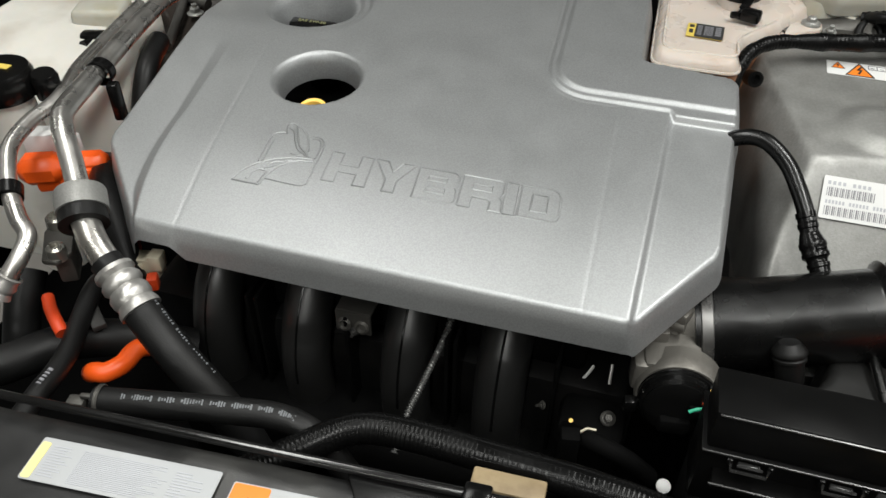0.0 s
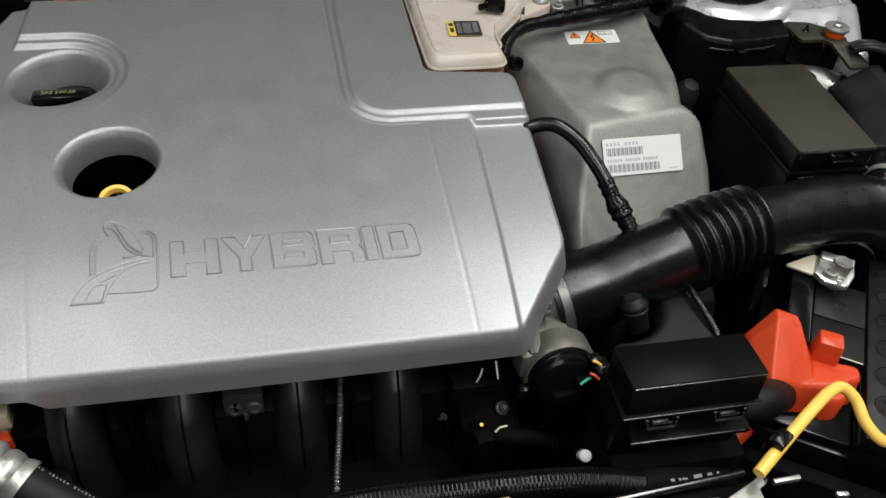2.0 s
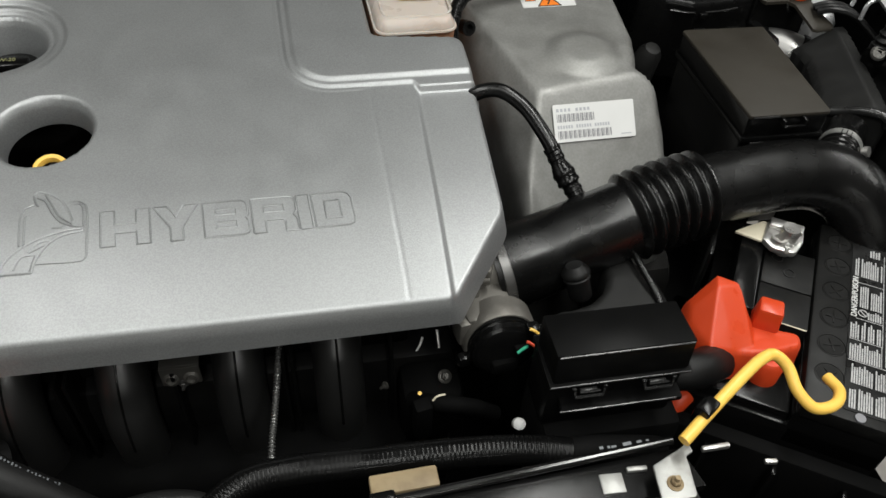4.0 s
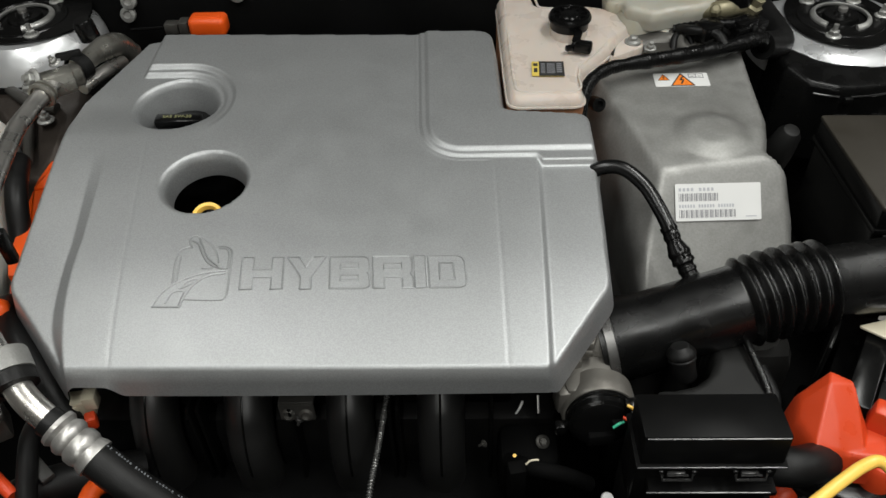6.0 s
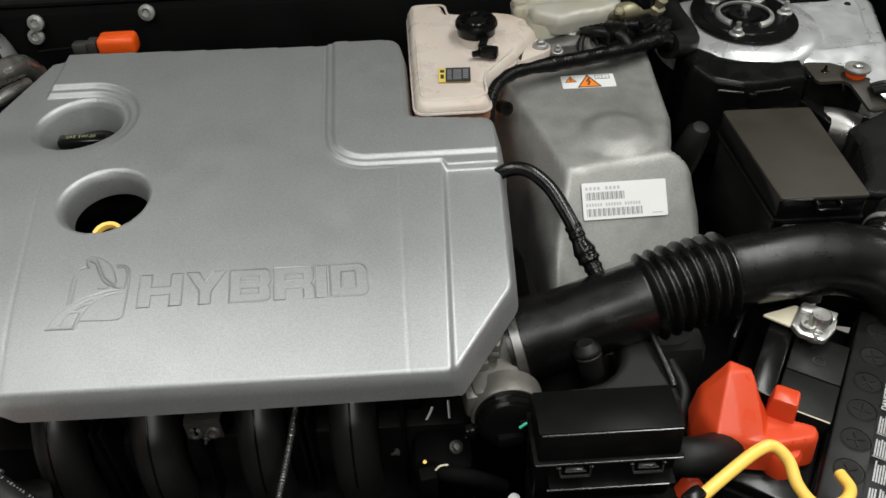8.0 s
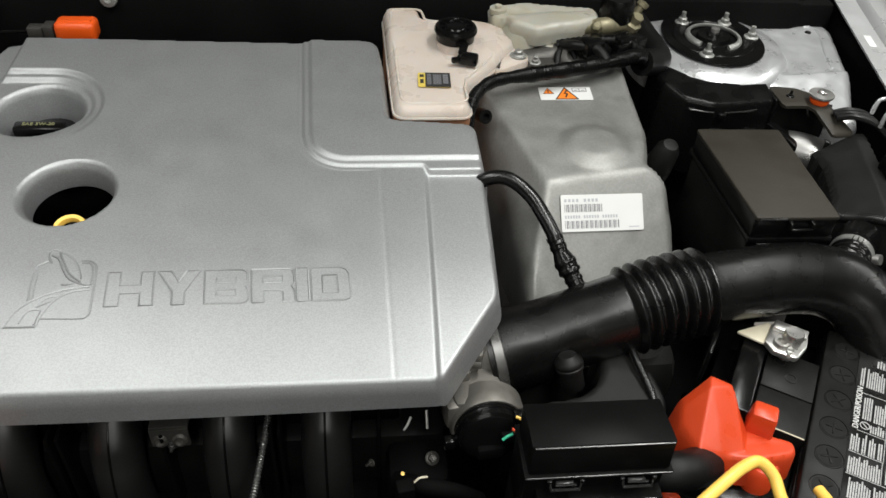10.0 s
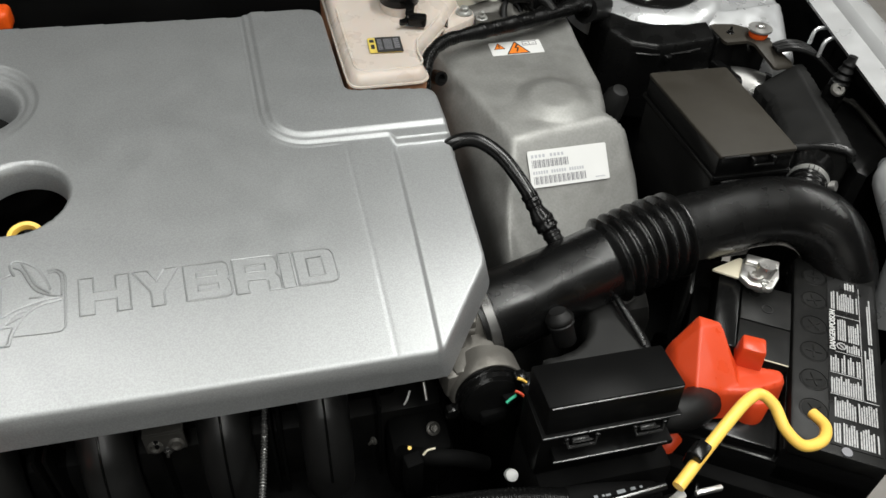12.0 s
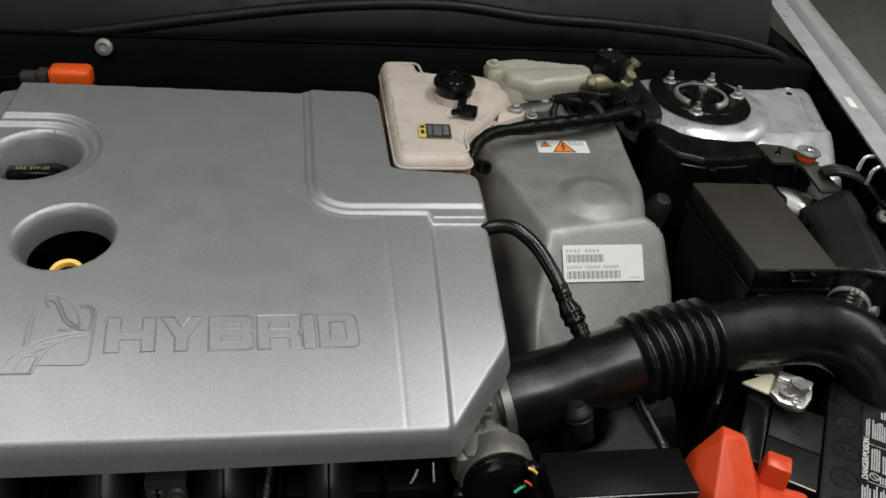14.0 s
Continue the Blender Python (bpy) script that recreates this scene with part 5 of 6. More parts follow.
# ---- battery ----
BATT = Matrix.Translation((0.611, 0.021, 0.81)) @ Matrix(((0.846, 0.533, 0), (-0.533, 0.846, 0), (0, 0, 1))).to_4x4()


def bbox(x0, x1, y0, y1, z0, z1, bevel=0.003):
    return box((x0 + x1) / 2, (y0 + y1) / 2, (z0 + z1) / 2, x1 - x0, y1 - y0, z1 - z0, bevel, 0, BATT)


battery = thing("car_battery", (0.56, -0.08, 0.62), "black car battery with printed warning label and six plugs", "battery")
part("case", merge(bbox(-0.094, 0.082, -0.236, 0.008, -0.19, -0.034, 0.004), bbox(-0.002, 0.082, -0.236, 0.008, -0.06, -0.012, 0.003)), BLACK, battery)
part("lid", bbox(-0.05, -0.001, -0.1012, -0.048, -0.04, -0.002, 0.0012), BATTERY, battery)
part("lid_step", bbox(-0.05, -0.001, -0.1475, -0.1018, -0.04, -0.0028, 0.0012), BATTERY, battery)
part("ledge", bbox(-0.092, -0.003, -0.232, -0.1475, -0.04, -0.022, 0.003), BLACK, battery)
part("worn_edge", tube([BATT @ Vector((-0.03, -0.1478, -0.0032)), BATT @ Vector((-0.018, -0.148, -0.003)), BATT @ Vector((-0.002, -0.1478, -0.0034))], 0.0007, 6, 4), CREAM, battery, "scuffed pale edge")
part("plug_strip", bbox(0.0, 0.082, -0.236, 0.008, -0.02, 0.0, 0.003), BATTERY, battery)
for k in range(6):
    y = -0.0172 - 0.0353 * k
    m = BATT @ pose(0.0197, y, 0, 0, 0, 20 * (k % 3))
    bm = merge(lathe([(0.0, 0.0006), (0.0108, 0.0006), (0.0112, -0.0006), (0.0118, -0.0006), (0.0122, 0.0007), (0.0128, 0.0003), (0.0128, -0.004)], (0, 0, 0), (0, 0, 1), 28), box(0, 0, 0.0007, 0.015, 0.0018, 0.0016, 0.0004), box(0, 0, 0.0007, 0.0018, 0.015, 0.0016, 0.0004))
    bm.transform(m)
    part("cell_plug", bm, BATTERY, battery)
note, m = sticker(battery, "warning_label", FILM, BATT @ Vector((0.078, -0.226, 0.0003)), BATT.to_3x3() @ Vector((0, 1, 0)), BATT.to_3x3() @ Vector((-1, 0, 0)), 0.215, 0.0452, "black warning label with white print")
part("lettering", letters("DANGER/POISON", 0.0535, 0.0054, m @ pose(0.112, 0.0385, 0.0007), thick=0.0005), WHITE, note, "white warning words")
rows = []
random.seed(4)
for x, w, y0, y1 in ((0.003, 0.024, 0.004, 0.042), (0.031, 0.023, 0.004, 0.042), (0.058, 0.022, 0.0165, 0.043), (0.084, 0.024, 0.0165, 0.0425), (0.112, 0.012, 0.0165, 0.028),
                     (0.126, 0.03, 0.0165, 0.036), (0.168, 0.027, 0.0165, 0.0425), (0.06, 0.068, 0.0045, 0.0125), (0.13, 0.068, 0.0045, 0.008)):
    y = y0
    while y < y1:
        rows.append((x, y, w * random.uniform(0.72, 0.98), 0.0013))
        y += 0.0021 if random.random() > 0.12 else 0.0036
bars(note, m, rows, PRINT)
for x, y, w, h in ((0.0565, 0.0018, 0.0007, 0.042), (0.0565, 0.0145, 0.15, 0.0006), (0.11, 0.015, 0.0006, 0.024), (0.159, 0.015, 0.0006, 0.029), (0.0825, 0.015, 0.0006, 0.029), (0.0565, 0.0145, 0.026, 0.0012)):
    bars(note, m, [(x, y, w, h)], PRINT, "printed_panel")
ring = lathe([(0.0046, 0.0), (0.0046, 0.0005), (0.0036, 0.0005), (0.0036, 0.0)], (0, 0, 0.0006), (0, 0, 1), 20)
ring.transform(m @ pose(0.1185, 0.033, 0))
part("printed_ring", merge(ring, box(0.1185, 0.033, 0.0009, 0.0075, 0.001, 0.0005, 0, 45, m)), PRINT, note, "white prohibition ring")
bars(note, m, [(0.2, 0.019 + 0.0026 * k, 0.011 - 0.0015 * (k % 2), 0.0016) for k in range(4)], PRINT, "printed_emblem")
part("negative_post", lathe([(0.0, 0.03), (0.0085, 0.03), (0.0095, 0.026), (0.0095, -0.02)], BATT @ Vector((-0.035, -0.05, 0)), (0, 0, 1), 24), STEEL, battery)
part("vent_button", lathe([(0.0045, 0), (0.0045, 0.0015), (0, 0.002)], BATT @ Vector((0.047, -0.2305, 0)), (0, 0, 1), 20), GREYINK, battery)
for x, y in ((-0.0372, -0.0628), (-0.0242, -0.0801)):
    part("moulded_mark", lathe([(0.0058, 0.0), (0.0058, 0.0007), (0.0048, 0.0007), (0.0048, 0.0)], BATT @ Vector((x, y, -0.002)), (0, 0, 1), 20), DUSTY, battery)
clamp = thing("battery_terminal_clamp", (0.553, 0.0, 0.8), "bright lead battery terminal clamp with bolt", "battery clamp")
part("block", merge(prism(rounded([(0.5475, 0.0245, 0.003), (0.578, 0.0055, 0.006), (0.569, -0.01, 0.003), (0.5525, -0.0245, 0.006), (0.5325, -0.0125, 0.005), (0.5295, 0.0005, 0.003)]), 0.819, 0.826, 0.002), prism(rounded([(0.55, 0.0245, 0.002), (0.5775, 0.0065, 0.002), (0.57, -0.0035, 0.002), (0.5425, 0.0145, 0.002)]), 0.8255, 0.8305, 0.0012)), STEEL, clamp)
part("post_top", lathe([(0.0, 0.0065), (0.0085, 0.006), (0.0098, 0.003), (0.0098, -0.01)], (0.5608, 0.0035, 0.8265), (0, 0, 1), 28), GREYCAST, clamp, "grey lead post top")
part("split_ring", lathe([(0.0045, 0.0), (0.0075, 0.0), (0.008, 0.0025), (0.0072, 0.005), (0.0048, 0.005), (0.0042, 0.003), (0.0042, -0.004)], (0.5435, -0.0055, 0.826), (0, 0, 1), 24), STEEL, clamp)
bolt(clamp, (0.5485, -0.0135, 0.823), 0.0042, (-0.4, -0.8, 0.35))
part("lead_lug", prism(rounded([(0.5075, 0.0175, 0.002), (0.548, 0.0285, 0.004), (0.546, 0.012, 0.004), (0.53, -0.0005, 0.004)]), 0.8195, 0.8225, 0.001), CREAM, clamp, "pale flat cable lug")
wall = thing("battery_heat_shield", (0.5, -0.02, 0.7), "thin black plastic shield standing along the battery", "battery shield")
part("shield", merge(bbox(-0.104, -0.1, -0.1, 0.03, -0.1, 0.012, 0.001), bbox(-0.076, -0.053, -0.15, -0.032, -0.1, 0.006, 0.002), bbox(-0.1, -0.053, -0.036, -0.032, -0.1, 0.004, 0.001), bbox(-0.104, -0.066, 0.026, 0.03, -0.1, 0.0, 0.001)), BLACK, wall)
tray = thing("battery_tray", (0.56, -0.09, 0.56), "black plastic battery tray with raised front lip", "battery tray")
part("tray_floor", bbox(-0.11, 0.1, -0.27, 0.03, -0.22, -0.19, 0.005), FELT, tray)
part("front_lip", bbox(-0.11, 0.1, -0.262, -0.245, -0.2, -0.05, 0.004), FELT, tray)
for x in (-0.06, 0.0, 0.06):
    part("rib", bbox(x - 0.002, x + 0.002, -0.272, -0.262, -0.19, -0.06, 0.0008), BLACK, tray)

boot = thing("battery_terminal_cover", (0.45, -0.1, 0.8), "red plastic boot over the positive battery terminal", "terminal cover")
BOOT = rounded([(0.4115, -0.093, 0.004), (0.419, -0.067, 0.004), (0.443, -0.0635, 0.004), (0.459, -0.0735, 0.003), (0.4655, -0.096, 0.012), (0.48, -0.103, 0.006), (0.51, -0.117, 0.01), (0.504, -0.132, 0.012), (0.47, -0.136, 0.012), (0.4165, -0.1265, 0.004)])


def boot_height(x, y):
    """A wedge with a sharp ridge towards the relay box and a lower wing to the battery."""
    top = 0.8625 + 0.62 * (y + 0.072) - 0.1 * max(0.0, x - 0.439) - 1.3 * max(0.0, x - 0.459)
    top = min(top, 0.858 - 0.08 * max(0.0, x - 0.439))
    left = (0.439 - x) * 0.923 + (y + 0.074) * 0.385
    return max(top, 0.8262 + 0.12 * max(0.0, -0.118 - y)) - 1.5 * max(0.0, left)


part("shell", plate(BOOT, boot_height, 0.0014, 0.03, 0.003, 0.005), RED, boot, sharp=45)
part("knob", box(0.4825, -0.1, 0.836, 0.025, 0.022, 0.026, 0.003, -30, taper=0.85), RED, boot)
part("post_cap", lathe([(0.015, -0.03), (0.015, 0.0), (0.012, 0.004), (0, 0.005)], (0.478, -0.13, 0.812), (0, 0, 1), 28), RED, boot)
cable = thing("battery_cable", (0.4, -0.14, 0.78), "thick black battery cable leaving the red boot", "cable")
part("cable", tube([(0.43, -0.125, 0.81), (0.4, -0.14, 0.825), (0.375, -0.135, 0.82), (0.35, -0.11, 0.79), (0.34, -0.09, 0.72)], 0.017, 18), RUBBER, cable)
part("red_cable", tube([(0.435, -0.115, 0.76), (0.415, -0.125, 0.765), (0.402, -0.132, 0.76), (0.385, -0.135, 0.73)], 0.01, 16), RED, cable)

# ---- relay box and panel under the duct ----
relay = thing("relay_box", (0.315, -0.15, 0.78), "black plastic relay box with two wire clips", "relay box")
RB = pose(0.3125, -0.1455, 0.889, 0, 0, 0)
LID = pose(0.3125, -0.1455, 0.8885, -5, 0, 0)
part("lid", merge(box(0, 0, 0, 0.11, 0.043, 0.032, 0.0016, 0, LID), box(0, 0.0, -0.017, 0.116, 0.05, 0.004, 0.0009, 0, RB)), RELAY, relay, "satin black lid with projecting rim")
part("body", merge(box(0, 0.004, -0.05, 0.112, 0.045, 0.062, 0.004, 0, RB), box(0.004, -0.022, -0.0435, 0.1, 0.02, 0.006, 0.0015, 0, RB)), RELAY, relay)
# Thin lighter beads imitate the highlights along the box edges.
for dy, dz, half in ((-0.0208, 0.0158, 0.053), (-0.0247, -0.0165, 0.057), (-0.0318, -0.041, 0.048)):
    part("highlight_bead", tube([(0.3125 - half, -0.1455 + dy, 0.889 + dz), (0.3125, -0.1455 + dy, 0.889 + dz), (0.3125 + half, -0.1455 + dy, 0.889 + dz)], 0.001, 8, 4), EDGE, relay, "glossy bead standing in for an edge highlight")
for x in (-0.027, 0.029):
    px = 0.3125 + x
    part("clip", merge(tube([(px - 0.012, -0.1745, 0.872), (px - 0.011, -0.1765, 0.8655), (px + 0.011, -0.1765, 0.8655), (px + 0.012, -0.1745, 0.872)], 0.0013, 6, 1, False), tube([(px - 0.008, -0.1755, 0.8705), (px + 0.008, -0.1755, 0.8705)], 0.0009, 6, 1, False), box(px, -0.1725, 0.868, 0.014, 0.003, 0.004, 0.0008)), EDGE, relay, "wire spring clip")
    for side in (-1, 1):
        part("clip_lug", box(px + side * 0.0125, -0.1735, 0.872, 0.004, 0.004, 0.005, 0.001), BLACK, relay)
carrier = thing("relay_carrier", (0.31, -0.17, 0.7), "black plastic carrier under the relay box", "carrier")
part("carrier", box(0.318, -0.145, 0.76, 0.12, 0.07, 0.1, 0.008), FELT, carrier)
part("foot", box(0.318, -0.15, 0.68, 0.1, 0.06, 0.08, 0.006), DARK, carrier)
cover2 = thing("pump_cover", (0.36, -0.05, 0.7), "dark grey moulded cover below the intake duct", "cover")
part("cover", plate(rounded([(0.302, -0.052, 0.004), (0.318, -0.052, 0.006), (0.338, -0.047, 0.01), (0.353, -0.036, 0.01), (0.361, -0.022, 0.01), (0.365, 0.0, 0.01), (0.368, 0.028, 0.006), (0.392, 0.026, 0.01), (0.398, -0.017, 0.01), (0.405, -0.06, 0.01), (0.402, -0.1, 0.006), (0.302, -0.1, 0.006)]), lambda x, y: 0.815, 0.003, 0.12, 0.004, 0.004), PUMPGREY, cover2, sharp=55)
part("rib", tube([(0.391, 0.012, 0.828), (0.395, -0.017, 0.824), (0.4, -0.048, 0.819), (0.4015, -0.058, 0.815)], 0.0036, 12, 6), GLOSSY, cover2)
part("drain_hose", tube([(0.418, 0.0, 0.78), (0.425, -0.03, 0.77), (0.415, -0.06, 0.76), (0.42, -0.09, 0.73)], 0.007, 12), RUBBER, cover2)

# ---- front panel, rod and hoses ----
front = thing("radiator_support_cover", (0.05, -0.4, 0.5), "dusty black radiator support panel with labels", "radiator panel")
PANEL = rounded([(-0.62, -0.272, 0.01), (0.104, -0.2285, 0.005), (0.35, -0.2135, 0.005), (0.362, -0.3, 0.005), (0.8, -0.31, 0.01), (0.8, -0.62, 0.05), (-0.62, -0.62, 0.05)])
part("panel", plate(PANEL, lambda x, y: 0.834 + 0.0012 * noise.noise((x * 12, y * 12, 2)) - 0.25 * max(0, -0.36 - y), 0.006, 0.4, 0.0, 0.006), DUSTY, front, sharp=50)
# Black strip laid on the panel as the shadowed gap by the lip.
part("ledge", prism([(0.05, -0.2635), (0.36, -0.248), (0.352, -0.215), (0.03, -0.2325)], 0.826, 0.8372, 0.001), BLACK, front, "black strip standing in for the shadowed gap")
part("lip", tube([(-0.62, -0.27, 0.838), (-0.233, -0.2455, 0.84), (0.104, -0.2265, 0.84), (0.345, -0.2115, 0.843)], 0.0036, 12, 8), LIP, front)
strip, m = sticker(front, "emission_label", DUSTLABEL, (-0.183, -0.3005, 0.8365), (0.1345, 0.0102, 0), (-0.0088, 0.0287, 0), 0.1349, 0.0336, "white information label with yellow end")
sticker(strip, "yellow_end", PALELABEL, m @ Vector((0.001, 0.001, 0.0004)), m.to_3x3() @ Vector((1, 0, 0)), m.to_3x3() @ Vector((0, 1, 0)), 0.007, 0.029, "pale yellow end of the label")
random.seed(9)
bars(strip, m, [(0.011, 0.0275 - 0.0021 * k, random.uniform(0.01, 0.018), 0.0009) for k in range(12)], SOFTINK)
bars(strip, m, [(0.034, 0.028 - 0.0014 * k, random.uniform(0.05, 0.068), 0.0006) for k in range(19)], SOFTINK)
bars(strip, m, [(0.104, 0.0265 - 0.0022 * k, random.uniform(0.008, 0.024), 0.0009) for k in range(11)], SOFTINK)
warn, m = sticker(front, "warning_label", DUSTLABEL, (-0.038, -0.2945, 0.8365), (0.1345, 0.0102, 0), (-0.0088, 0.0287, 0), 0.075, 0.034, "orange and white warning label")
sticker(warn, "orange_panel", OLABEL, m @ Vector((0.001, 0.001, 0.0004)), m.to_3x3() @ Vector((1, 0, 0)), m.to_3x3() @ Vector((0, 1, 0)), 0.026, 0.032, "orange field")
triangle(warn, m, 0.004, 0.006, 0.02, 0.018, 0.0011, INK)
bars(warn, m, [(0.032, 0.024 - 0.005 * k, 0.036 - 0.004 * (k % 2), 0.002) for k in range(4)], INK)
part("foam_pad", box(0.1375, -0.211, 0.8345, 0.051, 0.017, 0.012, 0.002, 2), TAN, front, "tan weathered foam pad")
part("pad_clip", box(0.12, -0.228, 0.842, 0.02, 0.016, 0.012, 0.003, 3), BLACK, front)
part("latch_plate", merge(prism(rounded([(0.319, -0.2335, 0.003), (0.3445, -0.223, 0.004), (0.3525, -0.2185, 0.002), (0.3535, -0.227, 0.002), (0.3465, -0.23, 0.003), (0.3465, -0.236, 0.003), (0.343, -0.262, 0.004), (0.316, -0.262, 0.004)]), 0.8495, 0.8525, 0.001), box(0.333, -0.25, 0.843, 0.018, 0.02, 0.014, 0.002)), ZINC, front, "bright pressed steel latch plate")
part("catch_tab", box(0.379, -0.2195, 0.838, 0.023, 0.004, 0.005, 0.001, 1), STEEL, front, "bright steel tab")
part("catch_tab", box(0.418, -0.2365, 0.836, 0.01, 0.004, 0.004, 0.001, -8), STEEL, front, "bright steel tab")
bolt(front, (0.33, -0.25, 0.8525), 0.004, mat=TAN)
part("slot_plate", merge(box(0.3115, -0.228, 0.838, 0.016, 0.004, 0.005, 0.001, -3), box(0.29, -0.236, 0.8365, 0.018, 0.016, 0.004, 0.001, -3)), ZINC, front)
part("white_plug", lathe([(0.0052, -0.012), (0.0052, 0.001), (0.004, 0.002), (0, 0.0025)], (0.2425, -0.156, 0.802), (-0.1, -0.5, 0.8), 22), WHITE, front, "white push plug")
rod = thing("yellow_hooked_rod", (0.4, -0.19, 0.85), "yellow dipped steel rod bent into a hook", "rod")
part("rod", tube([(0.342, -0.226, 0.868), (0.371, -0.2065, 0.874), (0.407, -0.183, 0.878), (0.426, -0.172, 0.879), (0.438, -0.1695, 0.879), (0.448, -0.178, 0.872), (0.452, -0.194, 0.862), (0.464, -0.206, 0.853), (0.486, -0.2025, 0.847), (0.501, -0.188, 0.841), (0.501, -0.171, 0.837)], 0.0048, 16, 12), YELLOW, rod)
part("clip", merge(box(0.366, -0.2075, 0.8765, 0.017, 0.0105, 0.0125, 0.002, 33), box(0.3665, -0.2015, 0.866, 0.015, 0.007, 0.018, 0.002, 33)), BLACK, rod, "black plastic rod clip")
conduit = thing("corrugated_hose", (0.12, -0.18, 0.8), "black corrugated loom hose behind the front panel", "hose")
part("hose", tube([(-0.05, -0.238, 0.81), (-0.016, -0.218, 0.824), (0.018, -0.193, 0.83), (0.055, -0.186, 0.83), (0.12, -0.187, 0.829), (0.19, -0.189, 0.828), (0.24, -0.195, 0.828), (0.27, -0.201, 0.826)], lambda s: 0.0118 + (0.00014 if (s % 0.0034) < 0.0017 else -0.00014), 18, 60), CONDUIT, conduit)
part("sleeve", tube([(0.262, -0.199, 0.825), (0.29, -0.2, 0.824), (0.325, -0.204, 0.822), (0.345, -0.202, 0.812)], 0.0115, 18), FELT, conduit)
part("sleeve_marking", merge(*[box(0.292 + x, -0.2045, 0.8345, w, 0.003, 0.0006, 0, 4) for x, w in ((0.0, 0.003), (0.006, 0.002), (0.01, 0.004), (0.021, 0.007), (0.031, 0.004), (0.038, 0.002))]), PRINTINK, conduit, "faded white marking")
hose = thing("marked_rubber_hose", (-0.1, -0.205, 0.8), "black rubber hose with faded white marking", "hose")
line = [(-0.178, -0.223, 0.828), (-0.13, -0.214, 0.829), (-0.08, -0.204, 0.829), (-0.035, -0.197, 0.827), (-0.005, -0.2, 0.815), (0.02, -0.205, 0.78)]
part("hose", tube(line, 0.0105, 18, 12), RUBBER, hose)
marks, path = [], spline(line[:5], 12)
for k in range(6, len(path) - 8):
    if k % 9 in (3, 7):
        continue
    for half in (0.0, 0.5):
        a, b = path[k], path[k + 1]
        p, d = a.lerp(b, half), (b - a).normalized()
        out = Vector((0, -0.25, 0.97))
        out = (out - d * d.dot(out)).normalized()
        turn = Matrix((d, out.cross(d), out)).transposed().to_4x4()
        marks.append(box(0, 0, 0, 0.0011 + 0.0003 * (k % 2), 0.0044 - 0.0012 * ((k + int(2 * half)) % 3), 0.0004, 0, 0, Matrix.Translation(p + out * 0.0105) @ turn))
part("printed_marking", merge(*marks), PRINTINK, hose, "faded white printed marking")
part("end_clamp", merge(lathe([(0.0115, 0), (0.0125, 0.001), (0.0125, 0.003), (0.0115, 0.004)], (-0.176, -0.2225, 0.828), (1, 0.2, 0), 24), box(-0.181, -0.2255, 0.834, 0.012, 0.004, 0.004, 0.001, 10), box(-0.19, -0.229, 0.828, 0.014, 0.01, 0.008, 0.002, 10)), GREYCAST, hose)

# ---- left side: air conditioning pipes, filler, high-voltage plugs ----
ac = thing("air_conditioning_pipe", (-0.3, 0.1, 0.82), "dull aluminium air conditioning pipe with crimped hose fitting", "pipe")
part("upper_pipe", tube([(-0.372, 0.228, 0.93), (-0.3625, 0.17, 0.931), (-0.351, 0.109, 0.931), (-0.3385, 0.049, 0.931), (-0.329, 0.002, 0.931), (-0.3235, -0.017, 0.93), (-0.313, -0.032, 0.926), (-0.293, -0.054, 0.913), (-0.272, -0.078, 0.898)], 0.0098, 22, 10), TUBE, ac)
part("end_pipe", tube([(-0.372, 0.22, 0.93), (-0.37, 0.262, 0.93), (-0.364, 0.3, 0.933), (-0.352, 0.335, 0.935)], 0.0098, 22, 10), TUBE, ac)
part("block", merge(box(-0.36, 0.315, 0.932, 0.042, 0.022, 0.028, 0.004, 30), box(-0.35, 0.334, 0.93, 0.028, 0.022, 0.024, 0.004, 30), lathe([(0.0125, 0), (0.016, 0.001), (0.016, 0.005), (0.0125, 0.006)], (-0.368, 0.285, 0.931), (0.15, 1, 0.05), 24), lathe([(0.011, 0), (0.015, 0.001), (0.015, 0.004), (0.011, 0.005)], (-0.3665, 0.293, 0.932), (0.15, 1, 0.05), 24)), ALLOY, ac)
bolt(ac, (-0.378, 0.302, 0.945), 0.0075, (-0.4, -0.7, 0.5))
part("seal_band", lathe([(0.014, 0), (0.017, 0.002), (0.017, 0.016), (0.014, 0.018)], (-0.348, 0.342, 0.932), (0.35, 0.9, 0), 28), RUBBER, ac)
part("stem", tube([(-0.345, 0.345, 0.934), (-0.336, 0.385, 0.932), (-0.325, 0.42, 0.925), (-0.318, 0.44, 0.9)], lambda s: 0.012 + 0.003 * ease(0.03, 0.06, s), 20), ALLOY, ac)
part("service_cap", lathe([(0.013, 0), (0.013, 0.02), (0.01, 0.026), (0, 0.026)], (-0.35, 0.41, 0.94), (-0.1, -0.1, 1), 20), BLACK, ac, "black service port cap")
part("side_tube", tube([(-0.343, 0.335, 0.912), (-0.328, 0.375, 0.912), (-0.318, 0.41, 0.905)], 0.0085, 14, 6), TUBE, ac)
bolt(ac, (-0.365, 0.336, 0.947), 0.005, (-0.2, -0.3, 0.9))
part("band_wing", box(-0.352, 0.348, 0.95, 0.03, 0.01, 0.008, 0.002, 25), RUBBER, ac)
part("strap", merge(lathe([(0.0105, 0), (0.013, 0.001), (0.013, 0.011), (0.0105, 0.012)], (-0.3385, 0.068, 0.931), (0.22, -1, 0), 24), box(-0.322, 0.055, 0.905, 0.012, 0.012, 0.04, 0.003, 20)), BLACK, ac, "black plastic pipe strap")
